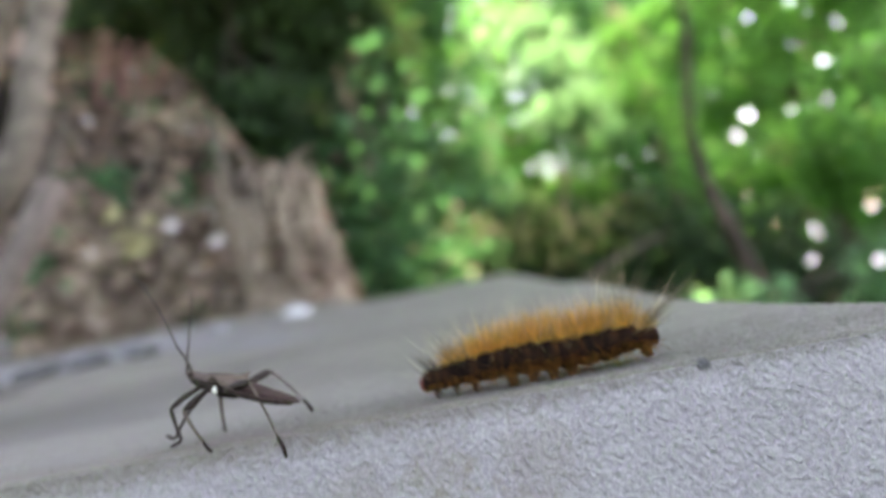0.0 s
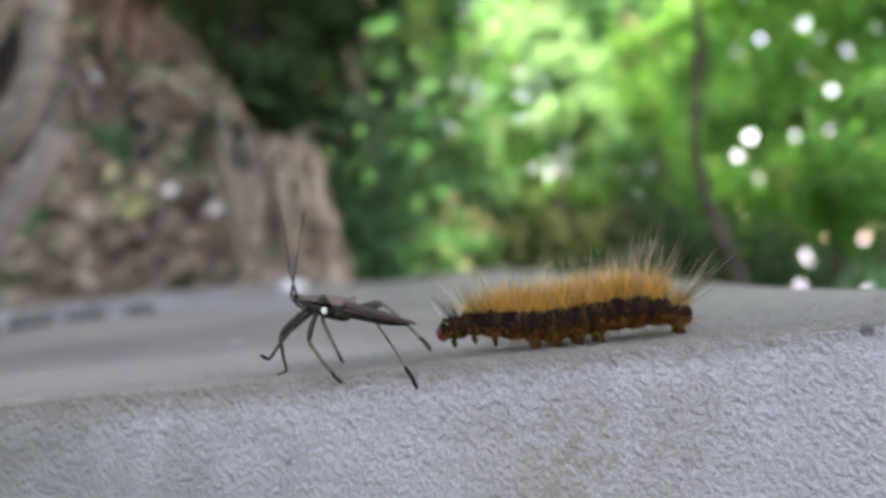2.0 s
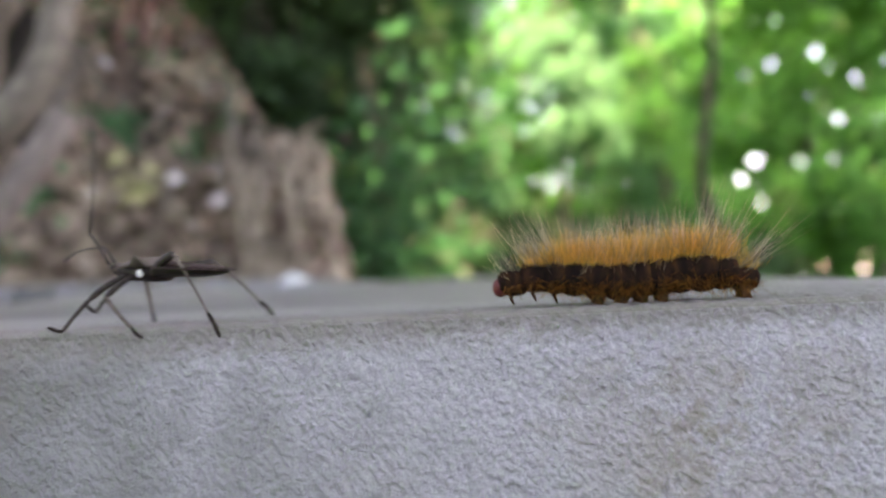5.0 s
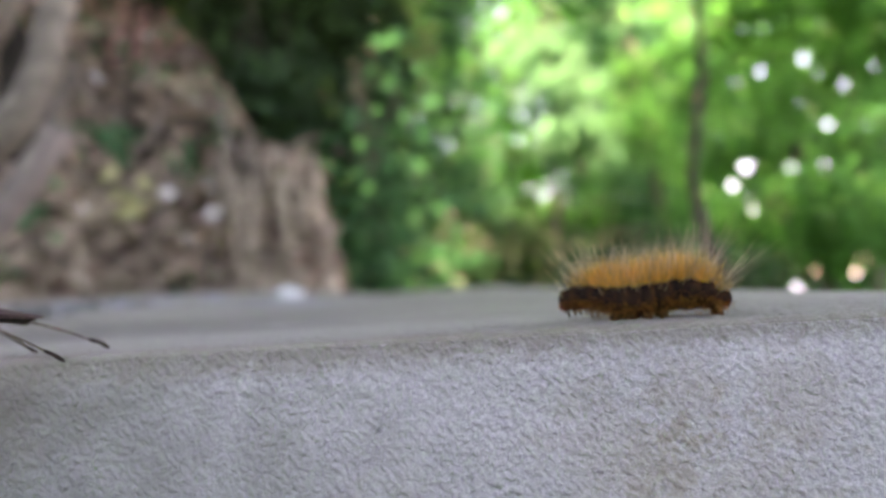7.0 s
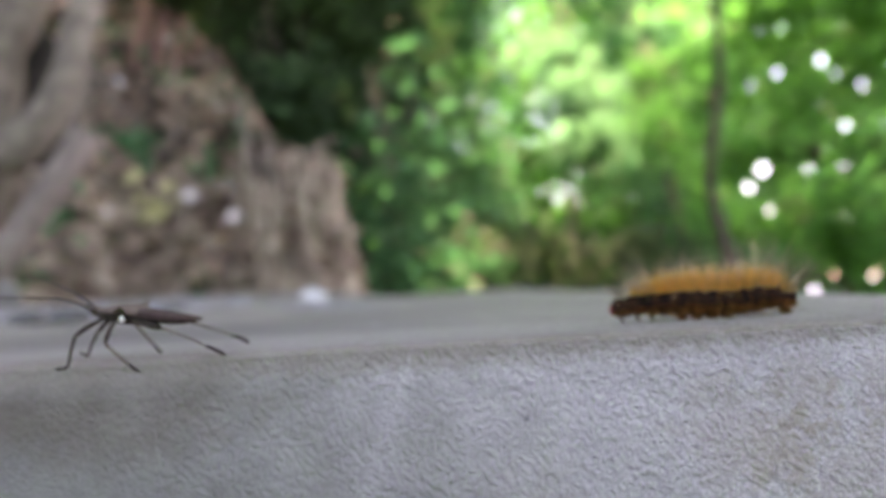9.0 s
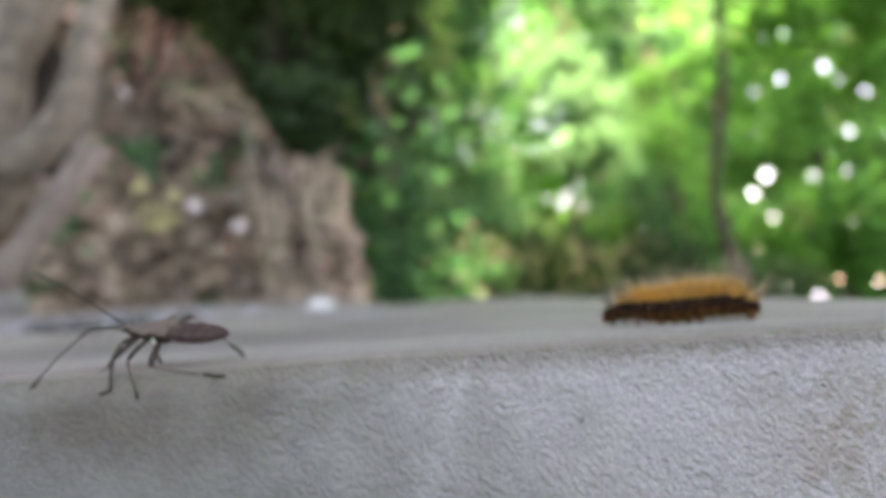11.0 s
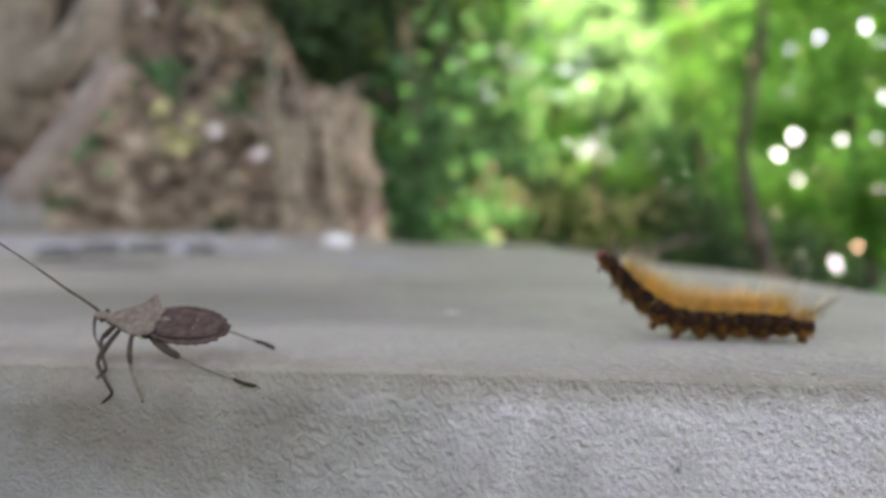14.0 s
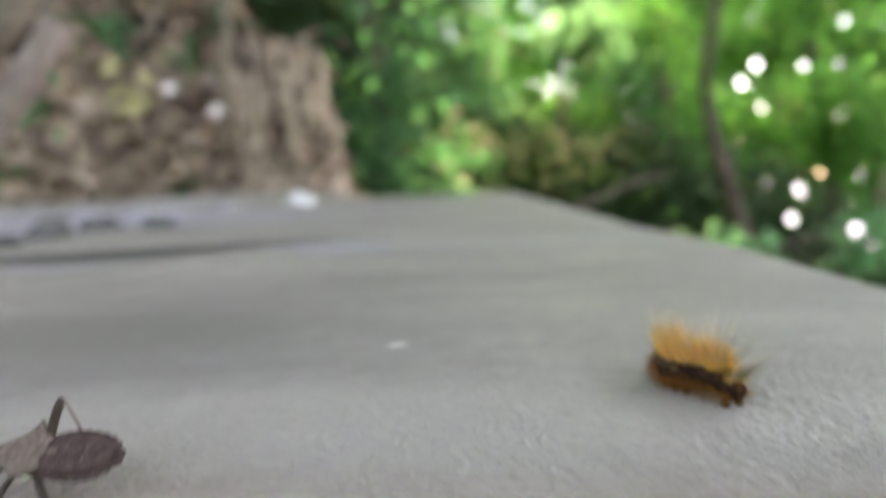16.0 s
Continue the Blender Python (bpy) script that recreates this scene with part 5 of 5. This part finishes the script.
    near_hind = [(0.0, 41.5, -1.5, -4.0), (3.0, 42.7, -1.5, -3.9), (3.7, 42.9, -1.5, -3.7), (4.2, 28, -1.5, -2), (4.8, 2, -1.5, -2), (5.3, -10, -1.5, -1.5), (5.8, -26, -1.5, -1.0), (6.5, -31.6, -1.5, -1.0), (8.7, -32.6, -1.5, -0.9), (10.1, -40, -1.5, -1.2), (10.8, -48.7, -1.5, -2.2), (13.0, -47.8, -1.2, -3.8), (16.0, -47.8, -1.2, -4.0)]
    far_front = [(0.0, 16.6, 6.0, 0.2), (0.5, 17.1, 6.0, 1.0), (1.0, 18.1, 6.0, 1.0), (1.5, 18.1, 6.0, 0.2), (2.0, 15.4, 6.0, 2.4), (2.5, 9.9, 6.0, 1.3), (3.0, 9.6, 6.0, 1.0), (3.5, 10.5, 6.0, 1.1), (4.2, -12, 12, 0), (4.8, -26, 12, 0), (5.3, -48, 12, 0), (5.8, -58, 11, 0), (8.7, -70, 10, 0), (10.8, -75.8, 2, 0), (13.0, -76.4, 0.5, -1.2), (16.0, -76.4, -1, -1.8)]
    far_mid = [(0.0, 24, 14, 0), (1.5, 25, 14, 0), (2.5, 29, 8, 0), (3.5, 30.3, 2, 0), (3.7, 28, 4, 0), (4.2, 4, 12, 0), (4.8, -12, 12, 0), (5.3, -34, 13, 0), (5.8, -42, 13, 0), (8.7, -54, 12, 0), (10.8, -66, 6, 0), (16.0, -67, 6, 0)]
    far_hind = [(0.0, 40, 20, 0), (1.5, 42, 18, 0), (3.7, 43, 16, 0), (4.2, 20, 16, 0), (4.8, 8, 16, 0), (5.3, -16, 16, 0), (5.8, -24, 17, 0), (6.5, -34, 17, 0), (8.7, -35, 16, 0), (10.8, -51.5, 15, 0), (15.0, -50.5, 15.5, 0), (15.5, -60, 10, 0), (16.0, -62, 9, 0)]
    feet = (near_front, near_mid, near_hind, far_front, far_mid, far_hind)
    bends = [(-1.0, -0.3, 0.0), (-0.9, -0.5, 0.1), (0.9, -0.5, 0.2), (-1.0, 0.3, 0.0), (-0.6, 0.6, 0.3), (0.4, 0.3, 1.0)]
    for i, (leg, shin) in enumerate(BUG_LEGS):
        (hx, hy, hz), upper, lower, _ = LEG_PLAN[i % 3]
        hip = Vector((hx, hy * (-1 if i < 3 else 1), hz)) * MM
        upper, lower = upper * MM, lower * MM
        times = [q[0] for q in feet[i]]
        thigh_rows, shin_rows = [], []
        for t, x, y, z, w, p, r in bug:
            body = pose(x * MM, y * MM, z * MM, r, p, w)
            foot = Vector([float(np.interp(t, times, [q[k] for q in feet[i]])) * MM for k in (1, 2, 3)])
            way = body.inverted() @ foot - hip
            reach = min(max(way.length, lower - upper + 0.4 * MM), upper + lower - 0.15 * MM)
            u = way.normalized()
            late = smooth(9.0, 10.8, t)
            bend = Vector(bends[i])
            if i == 2:
                bend = bend.lerp(Vector((0.1, -0.7, -0.55)), late)
            if i == 5:
                bend = bend.lerp(Vector((0.4, 0.9, 0.1)), late * (1 - smooth(14.9, 15.6, t)))
            side = body.to_3x3().inverted() @ bend
            side = (side - u * side.dot(u)).normalized()
            a = math.acos((upper ** 2 + reach ** 2 - lower ** 2) / (2 * upper * reach))
            ax = u * math.cos(a) + side * math.sin(a)
            below = (u * reach - ax * upper).normalized()
            ay = ax.cross(below).normalized()
            m = Matrix((ax, ay, ax.cross(ay))).transposed().to_4x4()
            m.translation = hip
            thigh_rows.append((t, m))
            shin_rows.append((t, pose(upper, 0, 0, 0, math.degrees(ax.angle(below)), 0)))
        walk(leg, thigh_rows)
        walk(shin, shin_rows)

    # caterpillar: head, middle and tail along the top, in millimetres
    head = [(0.0, 62.8, 8, 0), (0.5, 52.8, 8, 3), (1.0, 48.3, 8, 2), (1.5, 43.8, 8, 1), (2.0, 43.3, 8, 1.5), (2.5, 41.3, 7, 0), (3.0, 36.3, 8, 0), (3.5, 35.8, 8, 1), (5.8, 38, 12, 1), (6.0, 40, 14, 1), (6.5, 48, 24, 1), (7.0, 49.5, 27, 1),
            (7.5, 37, 22, 4.5), (8.0, 36, 24, 1), (8.5, 37, 28, 1), (8.7, 37, 30, 1), (10.8, 29, 58, 0), (11.5, 23, 58, 0), (12.0, 20, 56, 1), (12.5, 16, 56, 1), (13.0, 8, 56, 3), (13.5, 4, 56, 4), (13.8, 8, 52, 16), (14.0, 9, 52, 17.5), (14.2, 13, 54, 7), (14.5, 24, 57, 1), (15.0, 24, 62, 1), (15.5, 30, 68, 1.5), (16.0, 36, 73, 2)]
    middle = [(0.0, 82.8, 7), (0.5, 75.8, 7), (1.0, 70.8, 7), (1.5, 65.8, 7), (2.0, 64.8, 7), (2.5, 63.8, 7), (3.0, 60.8, 8), (3.5, 57.8, 8), (5.8, 57, 13), (6.0, 57, 14), (6.5, 62, 15), (7.0, 63, 18), (7.5, 57, 22), (8.0, 56, 26), (8.5, 55, 30), (8.7, 55, 31), (10.8, 47, 54), (11.5, 41, 52),
              (12.0, 38, 48), (12.5, 33, 49), (13.0, 31, 50), (13.5, 31, 50), (13.8, 29, 50), (14.0, 28, 50), (14.2, 29, 51), (14.5, 35, 50), (15.0, 34, 49), (15.5, 33, 53), (16.0, 35, 55)]
    tail = [(0.0, 105.8, 9), (0.5, 96.8, 10), (1.0, 95.3, 9), (1.5, 86.8, 9), (2.0, 86.8, 9), (2.5, 87.8, 9), (3.0, 87.0, 9), (3.5, 80.8, 9), (5.8, 77, 13), (6.0, 77, 14), (6.5, 77, 16), (7.0, 78, 18), (7.5, 77, 23), (8.0, 78, 26), (8.5, 77, 30), (8.7, 77, 32), (10.8, 68, 52), (11.5, 59, 51),
            (12.0, 57, 43), (12.5, 50, 43), (13.0, 52, 47), (13.5, 53, 47), (13.8, 53, 46), (14.0, 53, 46), (14.2, 53, 47), (14.5, 52, 47), (15.0, 50, 45), (15.5, 45, 44), (16.0, 43, 39.5)]
    lift = 4.2
    spans = []
    for (t, hx, hy, hz), (_, mx, my), (_, tx, ty) in zip(head, middle, tail):
        line = curve_points([(hx, hy, hz), (hx * 0.45 + mx * 0.55, hy * 0.45 + my * 0.55, hz * 0.3), (mx, my, 0), (mx * 0.5 + tx * 0.5, my * 0.5 + ty * 0.5, 0.2), (tx, ty, 0)], 121)
        away = [0.0]
        for a, b in zip(line, line[1:]):
            away.append(away[-1] + (b - a).length)
        spans.append((t, line, away, Vector((mx, my, 0))))
    walk(CATERPILLAR, [(t, pose(c.x * MM, c.y * MM, 0)) for t, _, _, c in spans])
    for i, seg in enumerate(CATER_SEGS):
        rows = []
        for t, line, away, c in spans:
            want = away[-1] * (0.03 + 0.94 * max(i, 0.42) / (SEGMENTS - 1))
            k = min(int(np.searchsorted(away, want)), 119)
            p, d = line[k], line[min(k + 3, 120)] - line[max(k - 3, 0)]
            q = p - c
            yaw = math.degrees(math.atan2(d.y, d.x))
            pitch = -math.degrees(math.atan2(d.z, math.hypot(d.x, d.y)))
            high = lift - 0.4 * smooth(3.7, 6.0, t) + 0.35 * math.sin(t * 5 - i * 0.9) - (1.3 if i == 0 else (0.7 if i in (1, 12) else 0))
            rows.append((t, pose(q.x * MM, q.y * MM, (q.z + high) * MM, 0, pitch, yaw)))
        walk(seg, rows)


motions()
